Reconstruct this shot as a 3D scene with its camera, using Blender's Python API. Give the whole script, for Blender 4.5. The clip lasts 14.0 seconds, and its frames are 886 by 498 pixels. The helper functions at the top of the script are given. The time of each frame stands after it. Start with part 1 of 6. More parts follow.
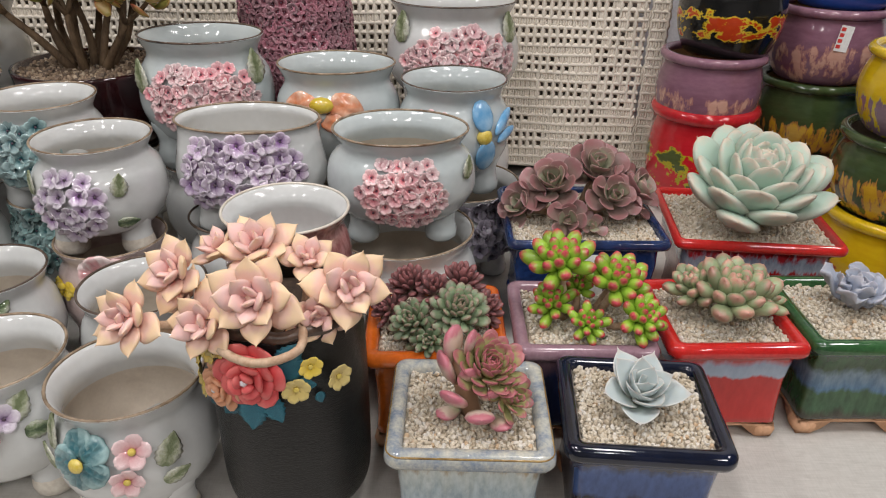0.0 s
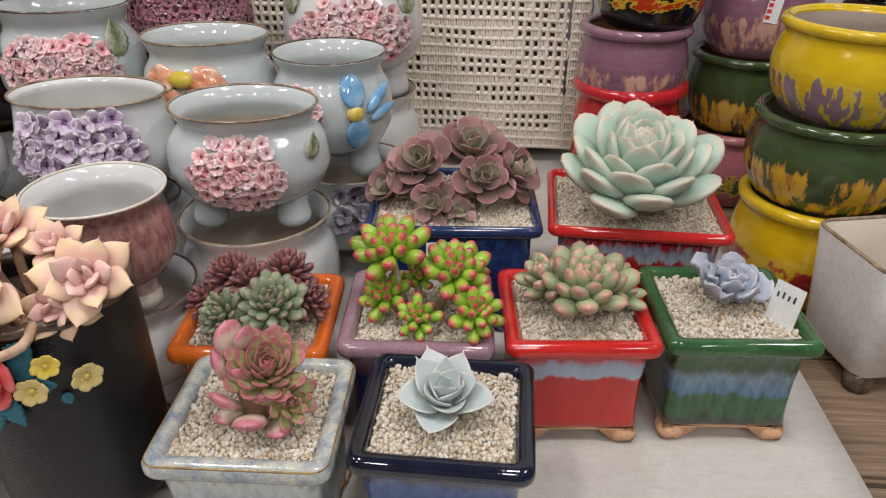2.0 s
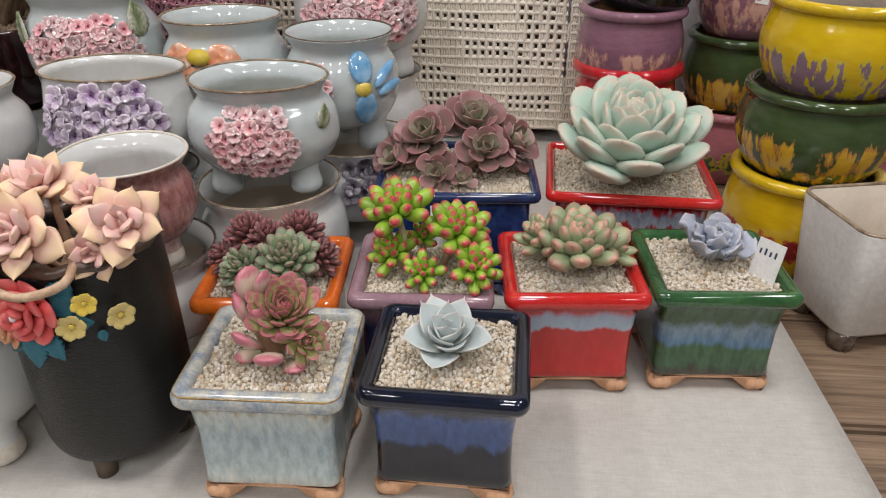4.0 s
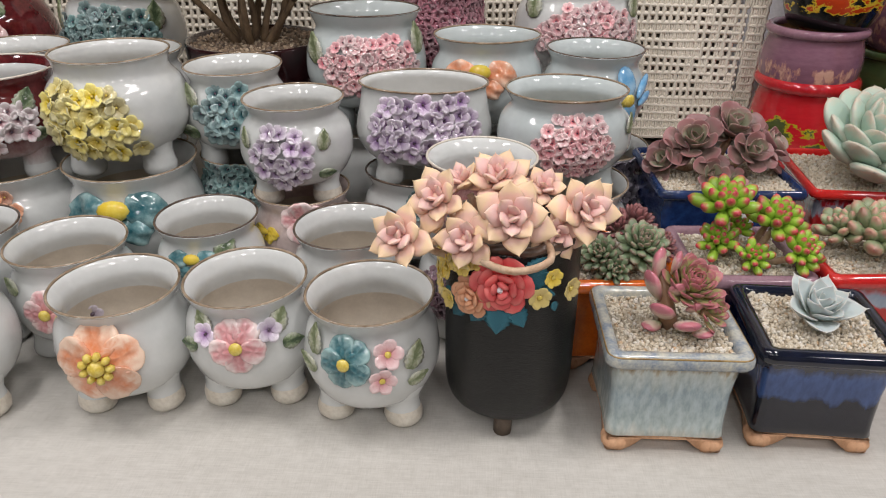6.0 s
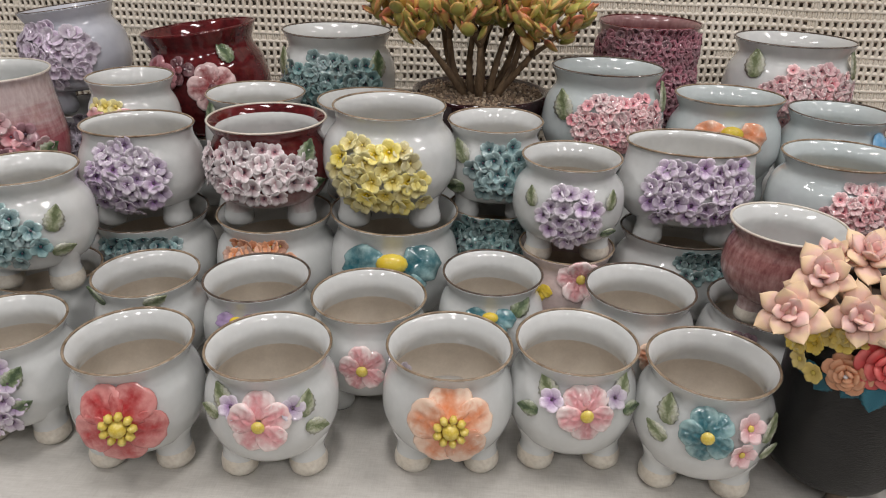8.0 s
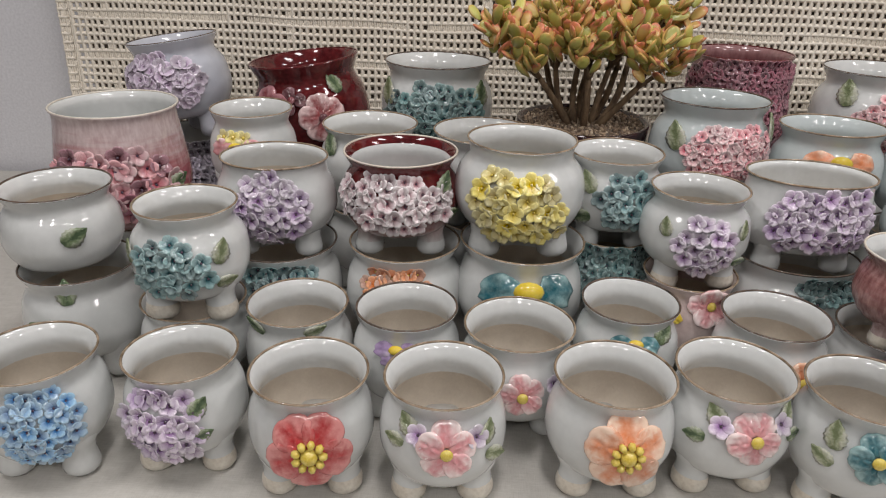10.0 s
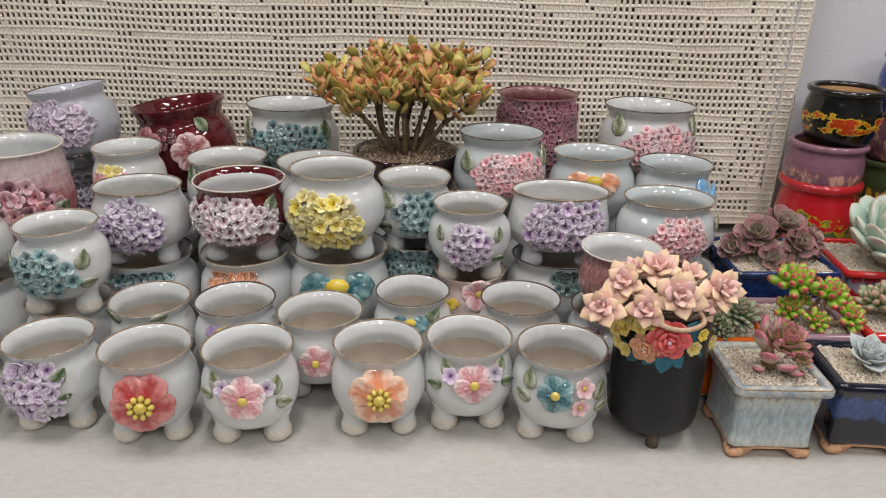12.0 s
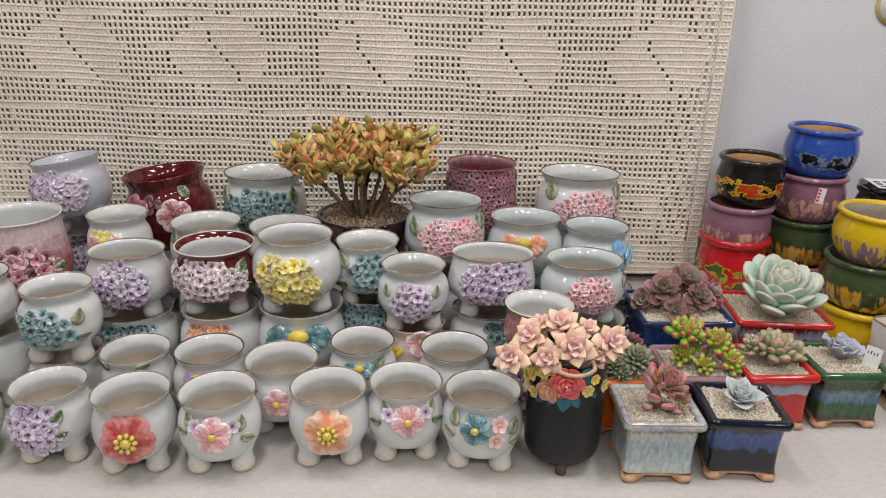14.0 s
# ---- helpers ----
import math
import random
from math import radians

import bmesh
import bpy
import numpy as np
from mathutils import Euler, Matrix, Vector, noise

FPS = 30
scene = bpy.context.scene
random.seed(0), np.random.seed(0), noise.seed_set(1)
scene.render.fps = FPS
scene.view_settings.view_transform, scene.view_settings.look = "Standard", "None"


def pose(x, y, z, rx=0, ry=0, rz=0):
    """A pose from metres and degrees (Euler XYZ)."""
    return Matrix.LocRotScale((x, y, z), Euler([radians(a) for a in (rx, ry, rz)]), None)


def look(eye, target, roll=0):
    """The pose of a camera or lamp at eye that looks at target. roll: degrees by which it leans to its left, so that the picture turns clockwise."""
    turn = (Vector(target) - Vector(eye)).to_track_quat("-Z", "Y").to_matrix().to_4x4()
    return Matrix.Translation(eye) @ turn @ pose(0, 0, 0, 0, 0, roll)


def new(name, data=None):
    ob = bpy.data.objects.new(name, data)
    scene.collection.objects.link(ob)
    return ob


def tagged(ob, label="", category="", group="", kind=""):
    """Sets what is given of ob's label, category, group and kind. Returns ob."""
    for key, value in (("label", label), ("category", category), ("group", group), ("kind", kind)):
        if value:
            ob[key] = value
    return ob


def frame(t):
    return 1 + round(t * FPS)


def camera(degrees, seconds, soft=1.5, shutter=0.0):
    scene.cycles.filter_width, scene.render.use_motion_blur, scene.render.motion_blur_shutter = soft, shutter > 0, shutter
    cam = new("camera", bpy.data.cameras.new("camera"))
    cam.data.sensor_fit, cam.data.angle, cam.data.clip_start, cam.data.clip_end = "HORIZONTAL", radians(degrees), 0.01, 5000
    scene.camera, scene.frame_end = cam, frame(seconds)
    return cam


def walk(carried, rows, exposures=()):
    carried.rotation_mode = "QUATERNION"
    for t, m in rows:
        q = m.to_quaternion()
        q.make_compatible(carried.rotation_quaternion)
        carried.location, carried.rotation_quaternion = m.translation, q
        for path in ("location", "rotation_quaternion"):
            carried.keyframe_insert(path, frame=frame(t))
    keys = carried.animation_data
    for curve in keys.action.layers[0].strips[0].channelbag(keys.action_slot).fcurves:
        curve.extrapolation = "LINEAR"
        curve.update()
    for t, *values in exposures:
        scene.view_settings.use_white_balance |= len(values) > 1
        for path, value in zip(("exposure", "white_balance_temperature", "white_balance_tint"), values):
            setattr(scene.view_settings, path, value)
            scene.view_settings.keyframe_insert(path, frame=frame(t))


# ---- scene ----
cam = camera(63.1, 14.0, soft=1.1)
PATH = [
    (0, (0.026, 0.022, 0.473), (-0.031, 1.792, -0.456), 0.8),
    (0.5, (0.039, 0.045, 0.463), (-0.006, 1.811, -0.475), 0.8),
    (1, (0.071, 0.06, 0.456), (0.013, 1.82, -0.491), 0.6),
    (1.5, (0.14, 0.071, 0.45), (0.048, 1.824, -0.508), 0.5),
    (2, (0.19, 0.082, 0.451), (0.076, 1.827, -0.521), 0.3),
    (2.2, (0.207, 0.087, 0.445), (0.091, 1.829, -0.531), 0.4),
    (3.25, (0.24, 0.07, 0.444), (0.105, 1.806, -0.534), 0.1),
    (4.3, (0.157, 0.008, 0.442), (0.028, 1.749, -0.533), -0.3),
    (4.5, (0.124, -0.006, 0.447), (0.0, 1.738, -0.525), -0.4),
    (5, (0.038, -0.035, 0.458), (-0.073, 1.715, -0.505), -0.4),
    (5.5, (-0.044, -0.064, 0.463), (-0.147, 1.695, -0.484), -0.1),
    (6, (-0.135, -0.088, 0.465), (-0.238, 1.674, -0.476), 0.1),
    (6.5, (-0.212, -0.116, 0.467), (-0.313, 1.656, -0.453), 0.5),
    (7, (-0.282, -0.142, 0.49), (-0.391, 1.642, -0.408), 1.0),
    (7.5, (-0.356, -0.134, 0.498), (-0.481, 1.659, -0.379), 1.4),
    (8, (-0.438, -0.096, 0.492), (-0.574, 1.7, -0.378), 1.5),
    (8.5, (-0.52, -0.07, 0.492), (-0.673, 1.724, -0.378), 1.5),
    (8.7, (-0.552, -0.058, 0.491), (-0.713, 1.736, -0.378), 1.6),
    (9.75, (-0.609, -0.1, 0.51), (-0.745, 1.704, -0.336), 1.6),
    (10.8, (-0.519, -0.206, 0.546), (-0.584, 1.612, -0.284), 1.6),
    (11, (-0.495, -0.22, 0.552), (-0.54, 1.6, -0.276), 1.7),
    (11.5, (-0.446, -0.272, 0.57), (-0.475, 1.553, -0.246), 1.5),
    (12, (-0.381, -0.347, 0.6), (-0.403, 1.493, -0.183), 1.3),
    (12.5, (-0.336, -0.399, 0.643), (-0.353, 1.455, -0.108), 1.1),
    (13, (-0.319, -0.439, 0.681), (-0.333, 1.421, -0.054), 1.0),
    (13.5, (-0.307, -0.473, 0.696), (-0.314, 1.393, -0.023), 1.1),
    (14, (-0.302, -0.499, 0.711), (-0.3, 1.374, 0.011), 1.4),
]
walk(cam, [(t, look(eye, target, roll)) for t, eye, target, roll in PATH],
     ((0.0, 0.04), (2.2, 0.08), (5.5, 0.08), (7.0, 0.0), (8.5, -0.10), (10.8, -0.06), (14.0, 0.05)))

# ---- world and light ----
world = bpy.data.worlds.new("world")
scene.world = world
world.use_nodes = True
world.node_tree.nodes["Background"].inputs[0].default_value = (0.9, 0.95, 1.0, 1)
world.node_tree.nodes["Background"].inputs[1].default_value = 0.012
CEILING = 1.95
LAMP_WATTS = 10.8


# ---- materials ----
def start(name):
    m = bpy.data.materials.new(name)
    m.use_nodes = True
    nt = m.node_tree
    return m, nt, nt.nodes["Principled BSDF"]


def node(nt, kind, **values):
    n = nt.nodes.new(kind)
    for k, v in values.items():
        n.inputs[k].default_value = v
    return n


def coords(nt, scale=(1, 1, 1), src="Object"):
    tc = nt.nodes.new("ShaderNodeTexCoord")
    mp = nt.nodes.new("ShaderNodeMapping")
    mp.inputs["Scale"].default_value = scale
    nt.links.new(tc.outputs[src], mp.inputs[0])
    return mp.outputs[0]


def noise_tex(nt, vec, scale, detail=4.0, rough=0.6):
    n = node(nt, "ShaderNodeTexNoise", Scale=scale, Detail=detail, Roughness=rough)
    nt.links.new(vec, n.inputs["Vector"])
    return n.outputs["Fac"]


def math_node(nt, op, a, b):
    n = nt.nodes.new("ShaderNodeMath")
    n.operation = op
    for k, v in ((0, a), (1, b)):
        if isinstance(v, (int, float)):
            n.inputs[k].default_value = v
        else:
            nt.links.new(v, n.inputs[k])
    return n.outputs[0]


def ramp(nt, fac, stops, interp="LINEAR"):
    r = nt.nodes.new("ShaderNodeValToRGB")
    r.color_ramp.interpolation = interp
    els = r.color_ramp.elements
    while len(els) < len(stops):
        els.new(0.5)
    for e, (p, c) in zip(els, stops):
        e.position, e.color = p, (*c, 1)
    nt.links.new(fac, r.inputs[0])
    return r.outputs[0]


def mixed(nt, fac, a, b, blend="MIX"):
    n = nt.nodes.new("ShaderNodeMix")
    n.data_type, n.blend_type = "RGBA", blend
    for k, v in ((0, fac), (6, a), (7, b)):
        if isinstance(v, (int, float)):
            n.inputs[k].default_value = v
        elif isinstance(v, tuple):
            n.inputs[k].default_value = (*v, 1)
        else:
            nt.links.new(v, n.inputs[k])
    return n.outputs[2]


def bumped(nt, bsdf, height, strength, distance=0.001):
    b = node(nt, "ShaderNodeBump", Strength=strength, Distance=distance)
    nt.links.new(height, b.inputs["Height"])
    nt.links.new(b.outputs[0], bsdf.inputs["Normal"])


def finish(nt, bsdf, colour, rough, coat=0.0):
    nt.links.new(colour, bsdf.inputs["Base Color"])
    if isinstance(rough, (int, float)):
        bsdf.inputs["Roughness"].default_value = rough
    else:
        nt.links.new(rough, bsdf.inputs["Roughness"])
    bsdf.inputs["Coat Weight"].default_value = coat
    bsdf.inputs["Coat Roughness"].default_value = 0.06


def surface(name, a, b, rough=0.3, scale=30.0, fine=220.0, bump=0.15, coat=0.0, vary=0.0, spec=(1, 1, 1), grain=0.22, dents=0.0):
    """Two tones in large clouds, a finer grain over them, and a slight relief."""
    m, nt, bs = start(name)
    v = coords(nt, spec)
    big, small = noise_tex(nt, v, scale), noise_tex(nt, v, fine, 2.0)
    c = ramp(nt, big, [(0.32, a), (0.68, b)])
    c = mixed(nt, grain, c, ramp(nt, small, [(0.3, tuple(x * 0.6 for x in a)), (0.7, tuple(min(1, x * 1.25) for x in b))]))
    if vary:
        oi = nt.nodes.new("ShaderNodeObjectInfo")
        f = math_node(nt, "ADD", math_node(nt, "MULTIPLY", oi.outputs["Random"], vary), 1 - vary / 2)
        hs = node(nt, "ShaderNodeHueSaturation")
        nt.links.new(f, hs.inputs["Value"])
        nt.links.new(math_node(nt, "ADD", math_node(nt, "MULTIPLY", oi.outputs["Random"], vary * 0.08), 0.5 - vary * 0.04), hs.inputs["Hue"])
        nt.links.new(c, hs.inputs["Color"])
        c = hs.outputs[0]
    if dents:
        hand = noise_tex(nt, coords(nt), 34.0, 2.0, 0.45)
        bumped(nt, bs, math_node(nt, "ADD", hand, math_node(nt, "MULTIPLY", small, 0.02)), dents, 0.004)
    elif bump:
        bumped(nt, bs, small, bump, 0.0008)
    finish(nt, bs, c, rough, coat)
    return m


def banded(name, stops, height, amp=0.25, scale=(60, 60, 18), rough=0.14, grain=0.25):
    """Glaze that ran down: bands of colour by height, with a ragged lower edge."""
    m, nt, bs = start(name)
    v = coords(nt)
    sep = nt.nodes.new("ShaderNodeSeparateXYZ")
    nt.links.new(v, sep.inputs[0])
    n1 = noise_tex(nt, coords(nt, scale), 1.0, 5.0)
    h = math_node(nt, "ADD", math_node(nt, "DIVIDE", sep.outputs[2], height), math_node(nt, "MULTIPLY", math_node(nt, "SUBTRACT", n1, 0.5), amp))
    c = ramp(nt, h, stops)
    n2 = noise_tex(nt, coords(nt, (160, 160, 60)), 1.0, 4.0)
    c = mixed(nt, grain, c, ramp(nt, n2, [(0.35, (0.02, 0.03, 0.06)), (0.65, (0.75, 0.78, 0.8))]), "SOFT_LIGHT")
    bumped(nt, bs, n1, 0.12, 0.0008)
    finish(nt, bs, c, rough, 0.4)
    return m


def splashed(name, base, edge, patch, zc, zh, height, scale=(42, 42, 26), cut=0.5, seed=0.0, rough=0.14):
    """Painted glaze with ragged splashes in a belt round the pot."""
    m, nt, bs = start(name)
    v = coords(nt)
    sep = nt.nodes.new("ShaderNodeSeparateXYZ")
    nt.links.new(v, sep.inputs[0])
    mp = nt.nodes.new("ShaderNodeMapping")
    mp.inputs["Scale"].default_value = scale
    mp.inputs["Location"].default_value = (seed, seed * 1.7, seed * 0.3)
    nt.links.new(v, mp.inputs[0])
    n1 = noise_tex(nt, mp.outputs[0], 1.0, 5.0, 0.62)
    d = math_node(nt, "ABSOLUTE", math_node(nt, "SUBTRACT", math_node(nt, "DIVIDE", sep.outputs[2], height), zc), 0.0)
    belt = math_node(nt, "MULTIPLY", math_node(nt, "MAXIMUM", math_node(nt, "SUBTRACT", d, zh), 0.0), 1.6)
    f = math_node(nt, "SUBTRACT", n1, belt)
    c = ramp(nt, f, [(0.0, base), (cut - 0.012, base), (cut, edge), (cut + 0.035, edge), (cut + 0.055, patch), (0.8, patch)])
    n2 = noise_tex(nt, coords(nt, (50, 50, 150)), 1.0, 4.0)
    c = mixed(nt, 0.2, c, ramp(nt, n2, [(0.35, (0.05, 0.05, 0.05)), (0.65, (0.7, 0.7, 0.7))]), "SOFT_LIGHT")
    bumped(nt, bs, n2, 0.15, 0.0006)
    finish(nt, bs, c, rough, 0.4)
    return m


def leaf_skin(name, base, mid, tip, edge, rough=0.42, tip_at=0.8, edge_amt=0.5, vary=0.25):
    """Skin of a fleshy leaf: colour along its length, a coloured margin, a waxy bloom."""
    m, nt, bs = start(name)
    v = coords(nt, src="UV")
    sep = nt.nodes.new("ShaderNodeSeparateXYZ")
    nt.links.new(v, sep.inputs[0])
    oi = nt.nodes.new("ShaderNodeObjectInfo")
    n1 = noise_tex(nt, coords(nt), 9.0, 4.0)
    along = math_node(nt, "ADD", sep.outputs[1], math_node(nt, "MULTIPLY", math_node(nt, "SUBTRACT", n1, 0.5), 0.25))
    c = ramp(nt, along, [(0.05, base), (0.5, mid), (tip_at, mid), (min(0.99, tip_at + 0.16), tip)])
    side = math_node(nt, "POWER", math_node(nt, "ABSOLUTE", math_node(nt, "SUBTRACT", math_node(nt, "MULTIPLY", sep.outputs[0], 2.0), 1.0), 0.0), 5.0)
    c = mixed(nt, math_node(nt, "MULTIPLY", side, edge_amt), c, edge)
    hs = node(nt, "ShaderNodeHueSaturation")
    nt.links.new(math_node(nt, "ADD", math_node(nt, "MULTIPLY", oi.outputs["Random"], vary), 1 - vary / 2), hs.inputs["Value"])
    nt.links.new(c, hs.inputs["Color"])
    n2 = noise_tex(nt, coords(nt), 40.0, 3.0)
    bumped(nt, bs, n2, 0.08, 0.01)
    finish(nt, bs, hs.outputs[0], rough)
    bs.inputs["Subsurface Weight"].default_value = 0.12
    bs.inputs["Subsurface Radius"].default_value = (0.004, 0.003, 0.002)
    bs.inputs["Subsurface Scale"].default_value = 0.5
    return m


GLAZE = surface("white_glaze", (0.60, 0.615, 0.605), (0.69, 0.70, 0.69), 0.07, 14, 120, 0.05, 0.3, 0.08, grain=0.05, dents=0.30)
GLAZE_GREEN = surface("pale_celadon_glaze", (0.50, 0.555, 0.56), (0.58, 0.63, 0.63), 0.07, 14, 120, 0.05, 0.3, 0.05, grain=0.05, dents=0.30)
GLAZE_LILAC = surface("pale_lilac_glaze", (0.48, 0.50, 0.56), (0.58, 0.59, 0.64), 0.09, 14, 120, 0.05, 0.3, grain=0.05, dents=0.30)
BISQUE = surface("beige_bisque", (0.50, 0.43, 0.35), (0.60, 0.53, 0.44), 0.7, 22, 300, 0.12, grain=0.08)
CREAM = surface("cream_foot_glaze", (0.62, 0.55, 0.45), (0.74, 0.70, 0.62), 0.35, 60, 260, 0.2, 0.1)
BROWN = surface("brown_rim_glaze", (0.08, 0.045, 0.02), (0.44, 0.34, 0.24), 0.16, 60, 300, 0.1)
DARK_RIM = surface("dark_rim_glaze", (0.03, 0.024, 0.02), (0.17, 0.12, 0.09), 0.16, 70, 300, 0.1)
OXBLOOD = surface("oxblood_glaze", (0.05, 0.005, 0.007), (0.15, 0.018, 0.02), 0.09, 40, 160, 0.08, 0.4)
PINK_WASH = banded("pink_wash_glaze", [(0.0, (0.58, 0.36, 0.35)), (0.25, (0.42, 0.14, 0.15)), (0.45, (0.40, 0.10, 0.12)), (0.62, (0.50, 0.28, 0.28)), (0.85, (0.62, 0.50, 0.49))], 0.16, 0.55, (14, 14, 120), 0.14, 0.4)
RED_WASH = banded("brick_red_streaked_glaze", [(0.0, (0.55, 0.5, 0.47)), (0.3, (0.46, 0.30, 0.28)), (0.5, (0.42, 0.23, 0.21)), (0.75, (0.36, 0.15, 0.14)), (0.95, (0.40, 0.22, 0.20))], 0.1, 0.55, (25, 25, 190), 0.2, 0.6)


def leaf_glaze(name, rib, blade, margin):
    """Thin glaze over a modelled leaf: pooled dark along the midrib, worn pale at the margin."""
    m, nt, bs = start(name)
    sep = nt.nodes.new("ShaderNodeSeparateXYZ")
    nt.links.new(coords(nt, src="Generated"), sep.inputs[0])
    n1 = noise_tex(nt, coords(nt), 5.0, 4.0)
    off = math_node(nt, "MULTIPLY", math_node(nt, "ABSOLUTE", math_node(nt, "SUBTRACT", sep.outputs[0], 0.5), 0.0), 2.0)
    f = math_node(nt, "ADD", off, math_node(nt, "MULTIPLY", math_node(nt, "SUBTRACT", n1, 0.5), 1.3))
    c = ramp(nt, f, [(0.08, rib), (0.40, blade), (0.85, margin)])
    bumped(nt, bs, n1, 0.3, 0.05)
    finish(nt, bs, c, 0.12, 0.3)
    return m


def petal_glaze(name, deep, pale, rough, coat):
    """Brushed glaze on a petal: deep washes with pale places where the clay shows through, and a pale edge."""
    m, nt, bs = start(name)
    v = coords(nt, src="Generated")
    far = nt.nodes.new("ShaderNodeVectorMath")
    far.operation = "DISTANCE"
    far.inputs[1].default_value = (0.4, 0.5, 0.5)
    nt.links.new(v, far.inputs[0])
    wash = noise_tex(nt, coords(nt), 48.0, 4.0, 0.6)
    rim = math_node(nt, "MULTIPLY", math_node(nt, "POWER", math_node(nt, "MULTIPLY", far.outputs["Value"], 1.7), 5.0), 0.14)
    f = math_node(nt, "ADD", wash, rim)
    mid = tuple(p * 0.62 + q * 0.38 for p, q in zip(deep, pale))
    c = ramp(nt, f, [(0.38, deep), (0.55, mid), (0.76, pale)])
    oi = nt.nodes.new("ShaderNodeObjectInfo")
    hs = node(nt, "ShaderNodeHueSaturation")
    nt.links.new(math_node(nt, "ADD", math_node(nt, "MULTIPLY", oi.outputs["Random"], 0.3), 0.85), hs.inputs["Value"])
    nt.links.new(c, hs.inputs["Color"])
    bumped(nt, bs, wash, 0.25, 0.002)
    finish(nt, bs, hs.outputs[0], rough, coat)
    return m


LEAF_GREEN = leaf_glaze("olive_leaf_glaze", (0.18, 0.22, 0.11), (0.38, 0.41, 0.27), (0.62, 0.62, 0.54))
LEAF_DARK = leaf_glaze("dark_green_leaf_glaze", (0.07, 0.11, 0.055), (0.20, 0.26, 0.14), (0.52, 0.54, 0.44))
PETAL = {}
for key, a, b in (("red", (0.44, 0.025, 0.03), (0.72, 0.30, 0.28)), ("pink", (0.66, 0.25, 0.27), (0.84, 0.70, 0.68)),
                  ("rose", (0.58, 0.16, 0.19), (0.74, 0.42, 0.42)), ("orange", (0.68, 0.22, 0.09), (0.84, 0.62, 0.48)),
                  ("lilac", (0.40, 0.30, 0.45), (0.66, 0.58, 0.68)), ("violet", (0.32, 0.22, 0.40), (0.54, 0.45, 0.60)),
                  ("teal", (0.02, 0.12, 0.15), (0.34, 0.50, 0.50)), ("deepteal", (0.03, 0.09, 0.10), (0.14, 0.25, 0.25)),
                  ("yellow", (0.66, 0.46, 0.03), (0.78, 0.64, 0.12)), ("blush", (0.60, 0.46, 0.50), (0.76, 0.68, 0.70)),
                  ("blue", (0.10, 0.32, 0.58), (0.36, 0.56, 0.74)), ("mauve", (0.38, 0.30, 0.40), (0.60, 0.52, 0.60)),
                  ("wine", (0.13, 0.012, 0.016), (0.42, 0.20, 0.22)), ("blushwine", (0.24, 0.03, 0.035), (0.74, 0.55, 0.54)), ("grey", (0.16, 0.14, 0.17), (0.40, 0.36, 0.42)),
                  ("coral", (0.68, 0.07, 0.08), (0.80, 0.20, 0.18)), ("peach", (0.70, 0.33, 0.18), (0.76, 0.42, 0.26)),
                  ("darkblue", (0.015, 0.10, 0.15), (0.05, 0.24, 0.30)), ("plum", (0.07, 0.02, 0.025), (0.26, 0.14, 0.15))):
    clay = key in ("coral", "peach", "darkblue")
    PETAL[key] = petal_glaze(key + "_petal_glaze", a, b, 0.5 if clay else 0.10, 0.0 if clay else 0.3)


def flower_glaze(name, heart, edge):
    """Glaze of a small clay flower of unit radius: pooled darker in the heart, thin and pale at the petal edges."""
    m, nt, bs = start(name)
    v = coords(nt)
    ln = nt.nodes.new("ShaderNodeVectorMath")
    ln.operation = "LENGTH"
    nt.links.new(v, ln.inputs[0])
    n1 = noise_tex(nt, v, 3.0, 4.0)
    f = math_node(nt, "ADD", ln.outputs["Value"], math_node(nt, "MULTIPLY", math_node(nt, "SUBTRACT", n1, 0.5), 0.6))
    mid = tuple((p + q) / 2 for p, q in zip(heart, edge))
    c = ramp(nt, f, [(0.2, heart), (0.55, mid), (0.95, edge)])
    oi = nt.nodes.new("ShaderNodeObjectInfo")
    hs = node(nt, "ShaderNodeHueSaturation")
    nt.links.new(math_node(nt, "ADD", math_node(nt, "MULTIPLY", oi.outputs["Random"], 0.4), 0.8), hs.inputs["Value"])
    nt.links.new(math_node(nt, "ADD", math_node(nt, "MULTIPLY", oi.outputs["Random"], 0.4), 0.65), hs.inputs["Saturation"])
    nt.links.new(c, hs.inputs["Color"])
    bumped(nt, bs, n1, 0.15, 0.05)
    finish(nt, bs, hs.outputs[0], 0.07, 0.3)
    return m


TINTS = {"lemon": ((0.66, 0.44, 0.02), (0.82, 0.62, 0.09)), "pink": ((0.64, 0.20, 0.23), (0.86, 0.62, 0.62)), "rose": ((0.60, 0.16, 0.20), (0.80, 0.46, 0.48)), "lilac": ((0.34, 0.19, 0.40), (0.74, 0.66, 0.75)), "violet": ((0.28, 0.15, 0.36), (0.66, 0.56, 0.69)),
         "teal": ((0.02, 0.10, 0.12), (0.33, 0.48, 0.48)), "deepteal": ((0.02, 0.08, 0.09), (0.25, 0.38, 0.37)), "yellow": ((0.58, 0.42, 0.02), (0.82, 0.73, 0.28)), "blush": ((0.34, 0.15, 0.18), (0.84, 0.76, 0.77)),
         "blue": ((0.05, 0.20, 0.48), (0.38, 0.58, 0.74)), "mauve": ((0.44, 0.33, 0.46), (0.66, 0.57, 0.68)), "wine": ((0.09, 0.006, 0.015), (0.46, 0.20, 0.25)), "grey": ((0.07, 0.06, 0.08), (0.38, 0.34, 0.40)),
         "orange": ((0.60, 0.16, 0.04), (0.76, 0.40, 0.24)), "plum": ((0.10, 0.04, 0.07), (0.32, 0.19, 0.23))}
